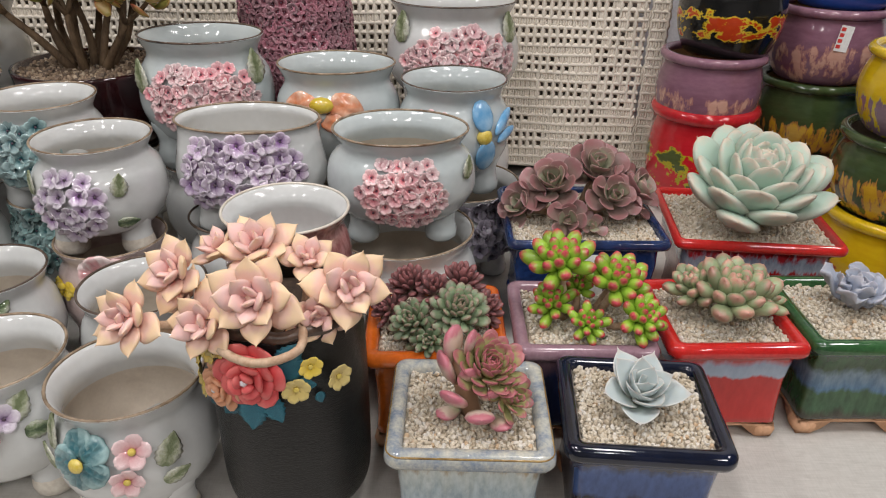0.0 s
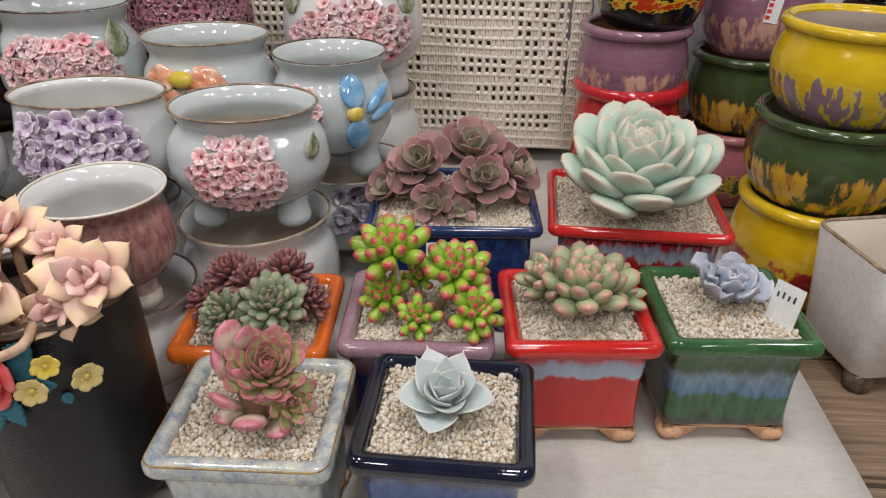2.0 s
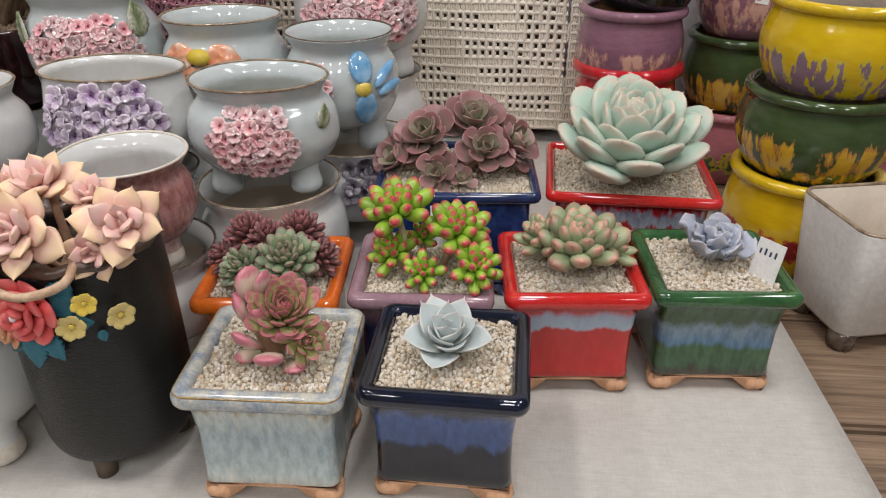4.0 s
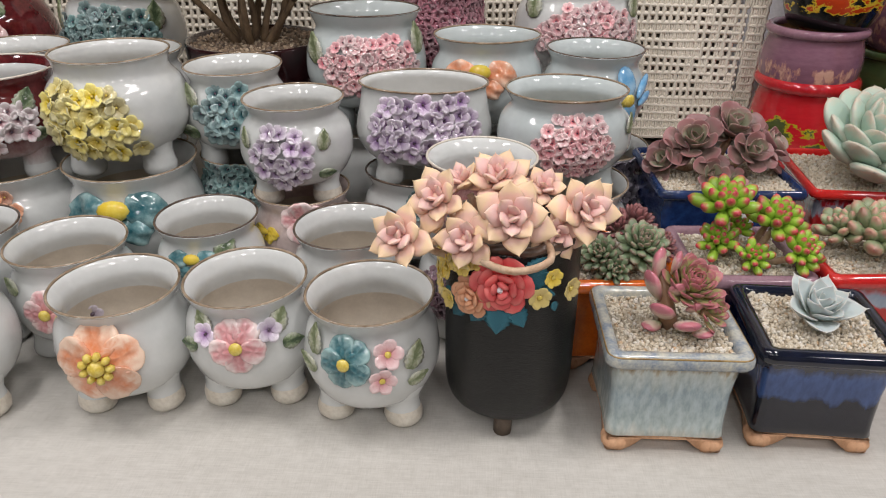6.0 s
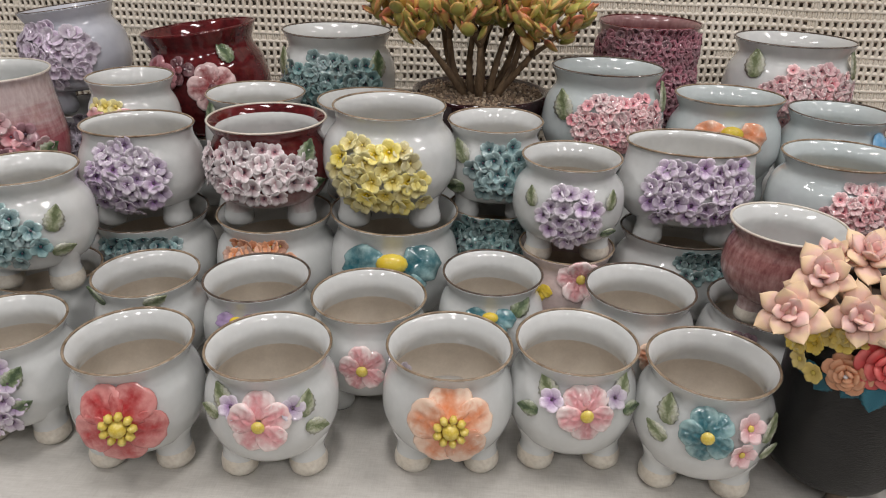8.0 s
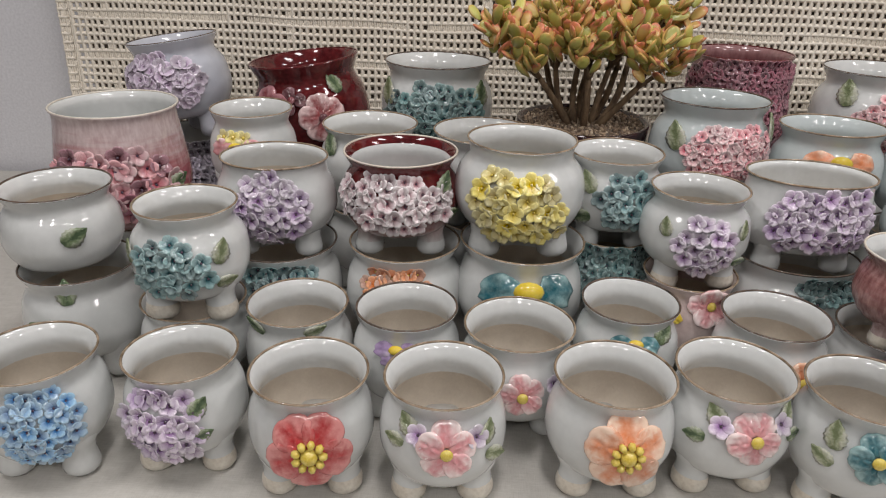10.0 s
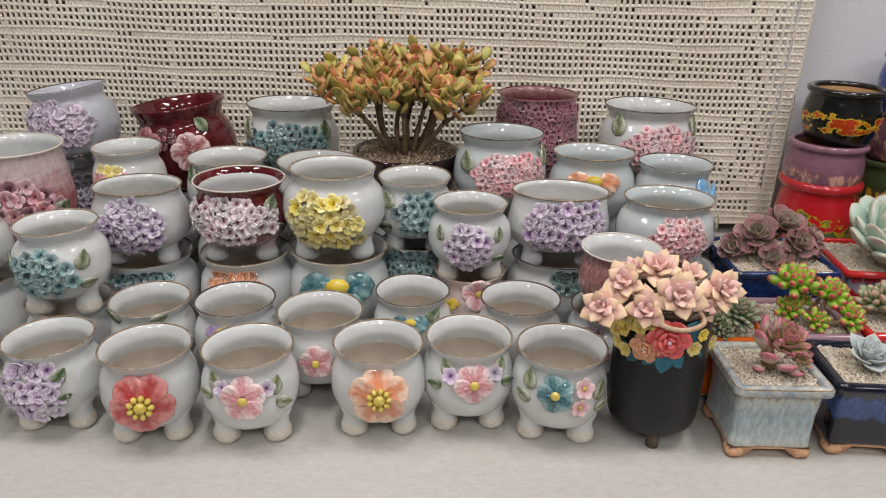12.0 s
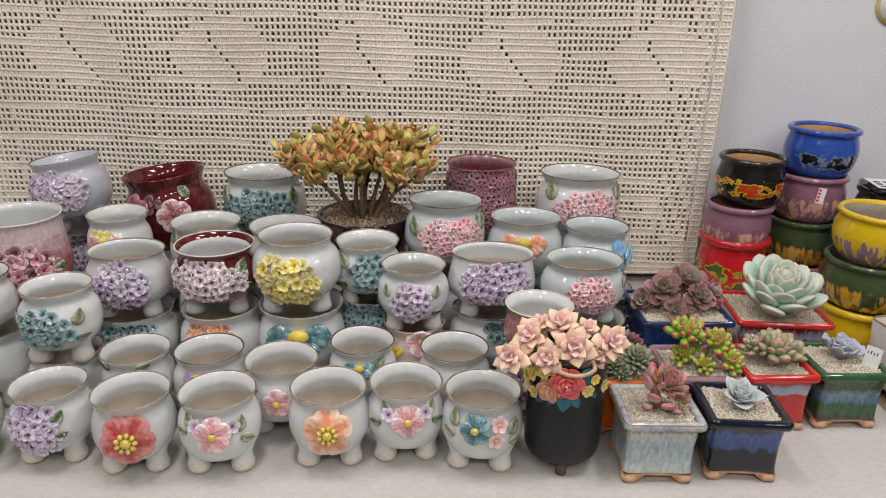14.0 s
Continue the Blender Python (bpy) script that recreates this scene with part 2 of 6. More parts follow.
FLOWER = {k: flower_glaze(k + "_flower_glaze", *v) for k, v in TINTS.items()}
YOLK = surface("yellow_centre_glaze", (0.62, 0.44, 0.04), (0.76, 0.63, 0.18), 0.2, 200, 600, 0.2, 0.2)
DARK_EYE = surface("dark_flower_eye", (0.05, 0.03, 0.05), (0.15, 0.10, 0.14), 0.25, 200, 600, 0.1)
TERRACOTTA = surface("terracotta", (0.58, 0.30, 0.16), (0.70, 0.43, 0.26), 0.7, 50, 350, 0.3)
CRYSTAL = surface("rhinestone", (0.75, 0.75, 0.78), (0.9, 0.9, 0.92), 0.05, 200, 600, 0.0)
BLACK_CLAY = surface("black_clay", (0.004, 0.004, 0.004), (0.010, 0.0095, 0.009), 0.30, 30, 260, 0.8, 0, 0, (1, 1, 5))
SOIL = surface("dark_soil", (0.03, 0.02, 0.015), (0.09, 0.06, 0.04), 0.9, 120, 600, 0.6)
BARK = surface("succulent_bark", (0.08, 0.05, 0.03), (0.24, 0.16, 0.09), 0.8, 90, 400, 0.6, 0, 0, (1, 1, 0.35))
PALE_STEM = surface("pale_dry_stem", (0.45, 0.26, 0.15), (0.66, 0.50, 0.36), 0.7, 90, 300, 0.4)
PAPER = surface("white_card", (0.74, 0.74, 0.72), (0.82, 0.82, 0.80), 0.7, 20, 300, 0.05)
INK = surface("blue_black_ink", (0.03, 0.04, 0.08), (0.06, 0.07, 0.12), 0.6, 60, 300, 0.0)
RED_INK = surface("red_print", (0.55, 0.03, 0.03), (0.65, 0.06, 0.05), 0.5, 60, 300, 0.0)


def gravel_material(name, stops, speck=0.3):
    m, nt, bs = start(name)
    g = nt.nodes.new("ShaderNodeNewGeometry")
    c = ramp(nt, g.outputs["Random Per Island"], stops)
    n = noise_tex(nt, coords(nt), 900.0, 3.0)
    c = mixed(nt, speck, c, ramp(nt, n, [(0.3, (0.25, 0.2, 0.15)), (0.7, (0.8, 0.77, 0.7))]))
    bumped(nt, bs, n, 0.3, 0.0005)
    finish(nt, bs, c, 0.8)
    return m


GRIT = surface("cream_grit", (0.34, 0.28, 0.20), (0.62, 0.54, 0.42), 0.85, 260, 900, 0.8)
GRAVEL = gravel_material("pumice_gravel", [(0.0, (0.46, 0.37, 0.24)), (0.3, (0.62, 0.53, 0.40)), (0.7, (0.72, 0.65, 0.52)), (0.93, (0.78, 0.75, 0.70)), (0.97, (0.58, 0.38, 0.2))])
BROWN_GRAVEL = gravel_material("brown_gravel", [(0.0, (0.05, 0.03, 0.02)), (0.4, (0.15, 0.09, 0.05)), (0.8, (0.30, 0.21, 0.13)), (1.0, (0.48, 0.38, 0.27))], 0.1)


def linen_material():
    m, nt, bs = start("grey_linen")
    big = noise_tex(nt, coords(nt), 5.0, 3.0)
    wx, wy = noise_tex(nt, coords(nt, (60, 900, 60)), 1.0, 3.0), noise_tex(nt, coords(nt, (900, 60, 60)), 1.0, 3.0)
    weave = math_node(nt, "MULTIPLY", math_node(nt, "ADD", wx, wy), 0.5)
    slub = noise_tex(nt, coords(nt, (16, 420, 60)), 1.0, 2.0)
    c = ramp(nt, weave, [(0.32, (0.40, 0.385, 0.35)), (0.5, (0.50, 0.485, 0.45)), (0.68, (0.57, 0.555, 0.52))])
    c = mixed(nt, 0.10, c, ramp(nt, slub, [(0.35, (0.30, 0.28, 0.24)), (0.65, (0.68, 0.66, 0.62))]))
    mottle = noise_tex(nt, coords(nt, (70, 110, 70)), 1.0, 5.0, 0.7)
    c = mixed(nt, 0.22, c, ramp(nt, mottle, [(0.35, (0.34, 0.32, 0.285)), (0.65, (0.66, 0.64, 0.60))]))
    c = mixed(nt, 0.18, c, ramp(nt, big, [(0.3, (0.45, 0.42, 0.37)), (0.7, (0.64, 0.62, 0.59))]))
    bumped(nt, bs, weave, 0.5, 0.0006)
    finish(nt, bs, c, 0.88)
    return m


def wood_material():
    m, nt, bs = start("weathered_wood")
    g = noise_tex(nt, coords(nt, (3, 70, 30)), 1.0, 6.0, 0.7)
    g2 = noise_tex(nt, coords(nt, (12, 420, 90)), 1.0, 4.0)
    c = ramp(nt, g, [(0.3, (0.07, 0.04, 0.025)), (0.5, (0.22, 0.14, 0.085)), (0.7, (0.38, 0.27, 0.18))])
    c = mixed(nt, 0.3, c, ramp(nt, g2, [(0.35, (0.04, 0.025, 0.018)), (0.65, (0.32, 0.24, 0.17))]))
    bumped(nt, bs, g, 0.5, 0.002)
    finish(nt, bs, c, 0.65)
    return m


LINEN, WOOD = linen_material(), wood_material()
WALL = surface("grey_white_wall_paint", (0.73, 0.725, 0.755), (0.78, 0.775, 0.80), 0.7, 3, 200, 0.1)
CEIL = surface("white_ceiling_paint", (0.50, 0.50, 0.50), (0.56, 0.56, 0.56), 0.8, 4, 200, 0.1)
SHOP = surface("dim_shop_wall", (0.22, 0.21, 0.20), (0.30, 0.29, 0.28), 0.7, 2, 60, 0.1)
FLOORING = surface("grey_floor_tile", (0.12, 0.115, 0.11), (0.19, 0.185, 0.18), 0.4, 3, 120, 0.1)
YARN = surface("ecru_cotton_yarn", (0.76, 0.68, 0.575), (0.87, 0.80, 0.70), 0.9, 6, 500, 0.6)
# dark brown for the board added behind the crochet, seen only through its holes
DARK_BOARD = surface("added_dark_board", (0.20, 0.16, 0.13), (0.27, 0.22, 0.18), 0.9, 9, 200, 0.2)
ALU = surface("white_lamp_frame", (0.7, 0.7, 0.7), (0.8, 0.8, 0.8), 0.4, 9, 200, 0.0)


# ---- building helpers ----
def to_mesh(bm, name, *mats):
    me = bpy.data.meshes.new(name)
    bm.to_mesh(me)
    bm.free()
    for m in mats:
        me.materials.append(m)
    for p in me.polygons:
        p.use_smooth = True
    return me


def part(name, bm, material, parent=None, label="", m=None, flat=False):
    mats = material if isinstance(material, tuple) else (material,)
    me = bm if isinstance(bm, bpy.types.Mesh) else to_mesh(bm, name, *mats)
    if flat:
        for p in me.polygons:
            p.use_smooth = False
    ob = new(name, me)
    if parent:
        ob.parent = parent
    if m is not None:
        ob.matrix_basis = m
    return tagged(ob, label)


def box_bm(x0, x1, y0, y1, z0, z1, bevel=0.0):
    bm = bmesh.new()
    bmesh.ops.create_cube(bm, size=1)
    for v in bm.verts:
        v.co = Vector(((x0 + x1) / 2 + v.co.x * (x1 - x0), (y0 + y1) / 2 + v.co.y * (y1 - y0), (z0 + z1) / 2 + v.co.z * (z1 - z0)))
    if bevel:
        bmesh.ops.bevel(bm, geom=bm.edges[:], offset=bevel, segments=2, affect="EDGES")
    return bm


def thing(name, m, label, category, group="", kind=""):
    ob = new(name)
    ob.empty_display_size = 0.02
    ob.matrix_basis = m
    return tagged(ob, label, category, group, kind)


def spline(points, n):
    """Points along a smooth curve through those given."""
    pts = [np.array(p, float) for p in points]
    pts = [2 * pts[0] - pts[1]] + pts + [2 * pts[-1] - pts[-2]]
    out, spans = [], len(points) - 1
    for k in range(n + 1):
        u = k / n * spans
        i = min(int(u), spans - 1)
        t = u - i
        a, b, c, d = pts[i:i + 4]
        out.append(0.5 * (2 * b + (c - a) * t + (2 * a - 5 * b + 4 * c - d) * t * t + (3 * b - a - 3 * c + d) * t ** 3))
    return out


def rings_bm(rings, closed_ends=True, slot=None):
    bm = bmesh.new()
    rows = [[bm.verts.new(p) for p in ring] for ring in rings]
    for i in range(len(rows) - 1):
        n = len(rows[i])
        for j in range(n):
            f = bm.faces.new((rows[i][j], rows[i][(j + 1) % n], rows[i + 1][(j + 1) % n], rows[i + 1][j]))
            if slot:
                f.material_index = slot(i)
    if closed_ends:
        f = bm.faces.new(rows[0][::-1])
        f2 = bm.faces.new(rows[-1])
        if slot:
            f.material_index, f2.material_index = slot(0), slot(len(rows) - 1)
    return bm


def lathe(profile, n=40, sx=1.0, sy=1.0, wob=0.0, seed=0.0, slot=None):
    rings = []
    for r, z in profile:
        ring = []
        for k in range(n):
            a = 2 * math.pi * k / n
            w = 1 + wob * (math.sin(2 * a + seed) * 0.6 + math.sin(3 * a + seed * 2.3) * 0.4)
            ring.append((r * w * sx * math.cos(a), r * w * sy * math.sin(a), z + wob * 0.10 * r * 3 * math.sin(2 * a + seed * 1.7)))
        rings.append(ring)
    return rings_bm(rings, True, slot)


def tube_bm(points, radii, n=8, closed=False):
    rings, pts = [], [Vector(p) for p in points]
    side = Vector((0.3, 0.2, 0.93))
    for i, p in enumerate(pts):
        d = (pts[(i + 1) % len(pts)] - pts[i - 1]) if closed else (pts[min(i + 1, len(pts) - 1)] - pts[max(i - 1, 0)])
        d.normalize()
        u = side - d * side.dot(d)
        if u.length < 1e-3:
            u = Vector((1, 0, 0)) - d * d.x
        u.normalize()
        side = u
        w = d.cross(u)
        rings.append([tuple(p + (u * math.cos(2 * math.pi * k / n) + w * math.sin(2 * math.pi * k / n)) * radii[i]) for k in range(n)])
    if closed:
        rings.append(rings[0])
        bm = rings_bm(rings, False)
        bmesh.ops.remove_doubles(bm, verts=bm.verts[:], dist=1e-6)
        return bm
    return rings_bm(rings)


def blob(bm, m, u=8, v=5):
    r = bmesh.ops.create_uvsphere(bm, u_segments=u, v_segments=v, radius=1.0, matrix=m)
    return r["verts"]


def flower_mesh(name, petals, width, centre, petal_mat, eye_mat, cup=0.16, notch=0.0):
    """A small glazed clay flower of radius 1, facing +z."""
    bm = bmesh.new()
    for k in range(petals):
        a = 2 * math.pi * k / petals
        m = Matrix.Rotation(a, 4, "Z") @ Matrix.Translation((0.53, 0, 0.10)) @ Matrix.Rotation(-cup, 4, "Y") @ Matrix.Diagonal((0.49, width * 1.10, 0.06, 1))
        vs = blob(bm, m, 10, 5)
        for v in vs:
            r = math.hypot(v.co.x, v.co.y)
            v.co.z += 0.20 * r * r + 0.05 * math.sin(math.atan2(v.co.y, v.co.x) * petals * 2)
            if r > 0.9 and notch:
                v.co *= 1 - notch
    n = len(bm.faces)
    blob(bm, Matrix.Translation((0, 0, 0.16)) @ Matrix.Diagonal((centre, centre, centre * 0.75, 1)), 8, 5)
    bm.faces.ensure_lookup_table()
    for f in bm.faces[n:]:
        f.material_index = 1
    return to_mesh(bm, name, petal_mat, eye_mat)


def leaf_glaze_bm(length=1.0, width=0.42):
    """A pointed clay leaf from 0 to length along +y, facing +z, creased along its midrib."""
    bm = bmesh.new()
    rows = []
    for i in range(13):
        t = i / 12
        w = width * math.sin(math.pi * min(1, 0.08 + t * 0.92)) ** 0.8 * (1.05 - 0.45 * t) * (1.0 + (0.09 if i % 2 else -0.07))
        if i == 12:
            w = 0.012
        row = []
        for k, (u, zz) in enumerate(((-1, 0.0), (-0.5, 0.085 + 0.02 * (i % 2)), (0, 0.01), (0.5, 0.085 + 0.02 * (i % 2)), (1, 0.0), (0.5, -0.08), (-0.5, -0.08))):
            row.append((u * w, t * length, zz * (1 if zz < 0 else 1.2) + 0.1 * math.sin(t * 3)))
        rows.append(row)
    bm.free()
    return rings_bm(rows)


def fleshy_leaf(name, mat, width=0.5, thick=0.16, widest=0.65, point=0.12, curl=0.25, cup=0.3, plump=False, wavy=0.0, keen=False):
    """A succulent leaf of length 1 along +y, its upper face to +z."""
    bm = bmesh.new()
    uvl = bm.loops.layers.uv.new("UVMap")
    rows, uvs, n, steps = [], {}, 10, 11
    for i in range(steps):
        t = 1 - (1 - i / (steps - 1)) ** 1.6
        if t < widest:
            w = width * (0.38 + 0.62 * math.sin(t / widest * math.pi / 2))
        else:
            q = (t - widest) / (1 - widest)
            w = width * max(point * 0.35, 1 - q ** 1.7 if keen else math.sqrt(max(0.0, 1 - q ** 2.2)))
        h = thick * (0.55 + 0.45 * math.sin(math.pi * min(1, t * 0.9))) * max(0.22, min(1.0, w / width * 1.15))
        row = []
        for k in range(n):
            a = 2 * math.pi * k / n
            x = math.cos(a) * w * 0.5
            z = math.sin(a) * h * 0.5 * (1.0 if plump or math.sin(a) < 0 else 0.55)
            z += cup * (x * x) * 2.2 + curl * t * t + wavy * math.sin(t * 9 + x * 14) * abs(x)
            v = bm.verts.new((x, t, z))
            uvs[v] = (0.5 + 0.5 * math.cos(a), t)
            row.append(v)
        rows.append(row)
    tip = bm.verts.new((0, 1.0 + point * 0.5, curl * 1.05))
    uvs[tip] = (0.5, 1.0)
    for i in range(steps - 1):
        for k in range(n):
            bm.faces.new((rows[i][k], rows[i][(k + 1) % n], rows[i + 1][(k + 1) % n], rows[i + 1][k]))
    for k in range(n):
        bm.faces.new((rows[-1][k], rows[-1][(k + 1) % n], tip))
    bm.faces.new(rows[0][::-1])
    for f in bm.faces:
        for lp in f.loops:
            lp[uvl].uv = uvs[lp.vert]
    bmesh.ops.recalc_face_normals(bm, faces=bm.faces[:])
    return to_mesh(bm, name, mat)


# ---- the room ----
FLOOR_Z = -0.75


def structure(name, bm, mat, label, category):
    return tagged(part(name, bm, mat, None, label, flat=True), category=category, kind="structure")


structure("floor", box_bm(-4.0, 3.6, -3.2, 1.42, FLOOR_Z - 0.1, FLOOR_Z), FLOORING, "grey tiled shop floor", "floor")
structure("ceiling", box_bm(-4.0, 3.6, -3.2, 1.42, CEILING, CEILING + 0.1), CEIL, "white painted ceiling of the shop", "ceiling")
structure("wall_north", box_bm(-4.0, 3.6, 1.30, 1.42, FLOOR_Z, CEILING), WALL, "plain grey-white painted wall behind the table", "wall")
structure("wall_south", box_bm(-4.0, 3.6, -3.2, -3.08, FLOOR_Z, CEILING), SHOP, "plain dim shop wall", "wall")
structure("wall_west", box_bm(-4.0, -3.88, -3.08, 1.30, FLOOR_Z, CEILING), SHOP, "plain dim shop wall", "wall")
structure("wall_east", box_bm(3.48, 3.6, -3.08, 1.30, FLOOR_Z, CEILING), SHOP, "plain dim shop wall", "wall")


def ceiling_lamp(x, y, sx, sy, watts):
    lamp = thing("ceiling_light", pose(x, y, CEILING - 0.03), "white ceiling light with a bright flat diffuser", "ceiling light", "ceiling lights of the shop")
    part("frame", box_bm(-sx / 2 - 0.03, sx / 2 + 0.03, -sy / 2 - 0.03, sy / 2 + 0.03, 0.0, 0.03, 0.004), ALU, lamp)
    light = bpy.data.lights.new("ceiling_lamp", "AREA")
    light.shape, light.size, light.size_y, light.energy, light.color = "RECTANGLE", sx, sy, watts, (1.0, 0.96, 0.95)
    ob = new("lamp", light)
    ob.parent = lamp
    ob.matrix_basis = pose(0, 0, -0.012)


for lx in (-1.50, -0.55, 0.40, 1.35):
    for ly, share in ((0.22, 0.95), (-1.50, 1.12)):
        ceiling_lamp(lx, ly, 0.20, 0.60, LAMP_WATTS * share)

# the table under its linen cloth, and the wooden bench beside it
TABLE_X0, TABLE_X1, TABLE_Y0, TABLE_Y1, TABLE_Z = -1.75, 0.505, 0.16, 1.27, -0.005
table = thing("display_table", pose(0, 0, FLOOR_Z), "long display table covered with a grey linen cloth", "table")
part("tabletop", box_bm(TABLE_X0, TABLE_X1, TABLE_Y0, TABLE_Y1, 0.710, 0.7415), WOOD, table)
for lx in (TABLE_X0 + 0.06, TABLE_X1 - 0.06):
    for ly in (TABLE_Y0 + 0.06, TABLE_Y1 - 0.06):
        part("leg", box_bm(lx - 0.025, lx + 0.025, ly - 0.025, ly + 0.025, 0, 0.710, 0.004), WOOD, table)


def cloth_bm():
    bm = bmesh.new()
    nx, ny = 60, 34
    grid = []
    for j in range(ny + 1):
        row = []
        for i in range(nx + 1):
            x = TABLE_X0 - 0.006 + (TABLE_X1 - TABLE_X0 + 0.012) * i / nx
            y = TABLE_Y0 - 0.006 + (TABLE_Y1 - TABLE_Y0 + 0.012) * j / ny
            row.append(bm.verts.new((x, y, 0.0 - 0.0015 * (i in (0, nx) or j == 0))))
        grid.append(row)
    for j in range(ny):
        for i in range(nx):
            bm.faces.new((grid[j][i], grid[j][i + 1], grid[j + 1][i + 1], grid[j + 1][i]))
    low = [bm.verts.new((v.co.x, v.co.y - 0.012 + 0.008 * math.sin(v.co.x * 23), -0.22)) for v in grid[0]]
    for i in range(nx):
        bm.faces.new((low[i], low[i + 1], grid[0][i + 1], grid[0][i]))
    side = [bm.verts.new((row[-1].co.x + 0.004, row[-1].co.y, -0.05)) for row in grid]
    for j in range(ny):
        bm.faces.new((grid[j][-1], side[j], side[j + 1], grid[j + 1][-1]))
    bmesh.ops.recalc_face_normals(bm, faces=bm.faces[:])
    return bm


tagged(part("tablecloth", cloth_bm(), LINEN, None, "pale grey linen cloth spread over the table", pose(0, 0, TABLE_Z)), category="tablecloth")

bench = thing("wooden_bench", pose(0, 0, FLOOR_Z), "weathered brown wooden plank bench beside the table", "bench")
for k in range(6):
    y0 = 0.20 + k * 0.18
    part("plank", box_bm(0.514, 1.55, y0, y0 + 0.174, 0.690, 0.720, 0.004), WOOD, bench, flat=True)
for lx in (0.60, 1.48):
    for ly in (0.26, 1.18):
        part("leg", box_bm(lx - 0.03, lx + 0.03, ly - 0.03, ly + 0.03, 0, 0.69, 0.004), WOOD, bench, flat=True)


# ---- crocheted hanging ----
CELL, RISE, CLOTH_X0, CLOTH_X1, CLOTH_Z0, CLOTH_Y = 0.0121, 0.0146, -1.42, 0.345, 0.022, 1.205
COLS, ROWS_N = int((CLOTH_X1 - CLOTH_X0) / CELL), 66


def solid(i, j):
    """Which cells of the filet crochet are worked solid."""
    z, x = j * RISE, CLOTH_X0 + i * CELL
    if i < 2 or i > COLS - 3 or j < 2:
        return True
    for row, zc in enumerate((0.51, 0.80)):
        for n in range(7):
            xc = -1.502 + n * 0.335 + (0.1675 if row else 0.0)
            u, w = (x - xc) / 0.112, (z - zc) / 0.078
            if abs(u) < 1 and u * u + w * w * (1 - 0.3 * u) < 1:
                slit = 0.30 * math.sin(w * 2.2 + 0.4) + u - 0.12
                return abs(slit) > 0.058 or w > 0.62 or w < -0.75
    if i > COLS - 10 and z > 0.10:
        return (i + j // 2) % 3 == 0
    if x > -0.06 and z < 0.20:
        return j % 3 == 1 or (i + 2 * (j // 2)) % 11 < 5
    if z < 0.42:
        return j % 5 == 1 and (i // 3) % 9 != 0 or (i % 29 == 7 and j % 5 != 3)
    col = (x + 1.345) % 0.335
    if 0.115 < col < 0.127 or 0.168 < col < 0.180:
        return True
    return j % 5 == 1 and (i // 4) % 4 != 0


def fall(x, z):
    """The cloth's slack folds: how far it stands out from its plane."""
    return CLOTH_Y + 0.007 * math.sin(x * 9 + 1.2 * math.sin(z * 4)) + 0.004 * math.sin(x * 23 + z * 6) - 0.012 * max(0.0, 0.25 - z)


def crochet_mesh(which):
    """which: the hem along the foot, the two side edges, or the open panel between them."""
    verts, faces = [], []
    rng = random.Random(3)

    def strand(pts, rad, n=4):
        base = len(verts)
        for k, (x, z, out) in enumerate(pts):
            a, b = pts[max(k - 1, 0)], pts[min(k + 1, len(pts) - 1)]
            dx, dz = b[0] - a[0], b[1] - a[1]
            L = math.hypot(dx, dz) or 1.0
            nx, nz = -dz / L, dx / L
            y = fall(x, z) + out
            for s in range(n):
                c, q = math.cos(2 * math.pi * s / n), math.sin(2 * math.pi * s / n)
                verts.append((x + nx * c * rad, y + q * rad, z + nz * c * rad))
        for k in range(len(pts) - 1):
            for s in range(n):
                faces.append((base + k * n + s, base + k * n + (s + 1) % n, base + (k + 1) * n + (s + 1) % n, base + (k + 1) * n + s))

    def sag(x, j):
        return 0.0022 * math.sin(x * 7 + j * 0.15) + 0.0008 * math.sin(x * 31 + j)

    def wanted(i, j):
        kind = "hem" if j < 2 else "side_edge" if i < 2 or i >= COLS - 2 else "panel"
        return kind == which

    for j in range(ROWS_N + 1):
        pts = []
        for i in range(COLS * 2 + 1):
            if not wanted(min(i // 2, COLS - 1), j):
                if len(pts) > 1:
                    strand(pts, 0.0041)
                pts = []
                continue
            x = CLOTH_X0 + i * CELL / 2
            pts.append((x, CLOTH_Z0 + j * RISE + sag(x, j) + (0.0006 if i % 2 else -0.0006), -0.0012 if i % 2 else 0.0008))
        if len(pts) > 1:
            strand(pts, 0.0041)
    for j in range(ROWS_N):
        for i in range(COLS + 1):
            if not wanted(i, j):
                continue
            x0 = CLOTH_X0 + i * CELL
            at = (0.0,) if not (i < COLS and solid(i, j)) else (0.0, 0.33, 0.66)
            for u in at:
                x = x0 + u * CELL + rng.uniform(-0.0006, 0.0006)
                z0 = CLOTH_Z0 + j * RISE + sag(x, j)
                z1 = CLOTH_Z0 + (j + 1) * RISE + sag(x, j + 1)
                strand(((x - 0.0008, z0, 0), (x + 0.0010, (z0 + z1) / 2, -0.001), (x - 0.0004, z1, 0)), 0.0040 if len(at) == 1 else 0.0024)
    me = bpy.data.meshes.new("crochet")
    me.from_pydata(verts, [], faces)
    me.materials.append(YARN)
    for p in me.polygons:
        p.use_smooth = True
    return me


hanging = thing("crochet_hanging", pose(0, 0, 0), "ecru cotton filet crochet cloth hanging on the wall", "wall hanging")
for piece in ("panel", "hem", "side_edge"):
    part(piece, crochet_mesh(piece), None, hanging)
# an added board, not a known part: it makes the crochet's holes dark
back_board = structure("backdrop", box_bm(-1.40, 0.30, 1.262, 1.298, -0.0, 1.0), DARK_BOARD, "dark board added behind the crochet hanging to darken its holes", "backing")


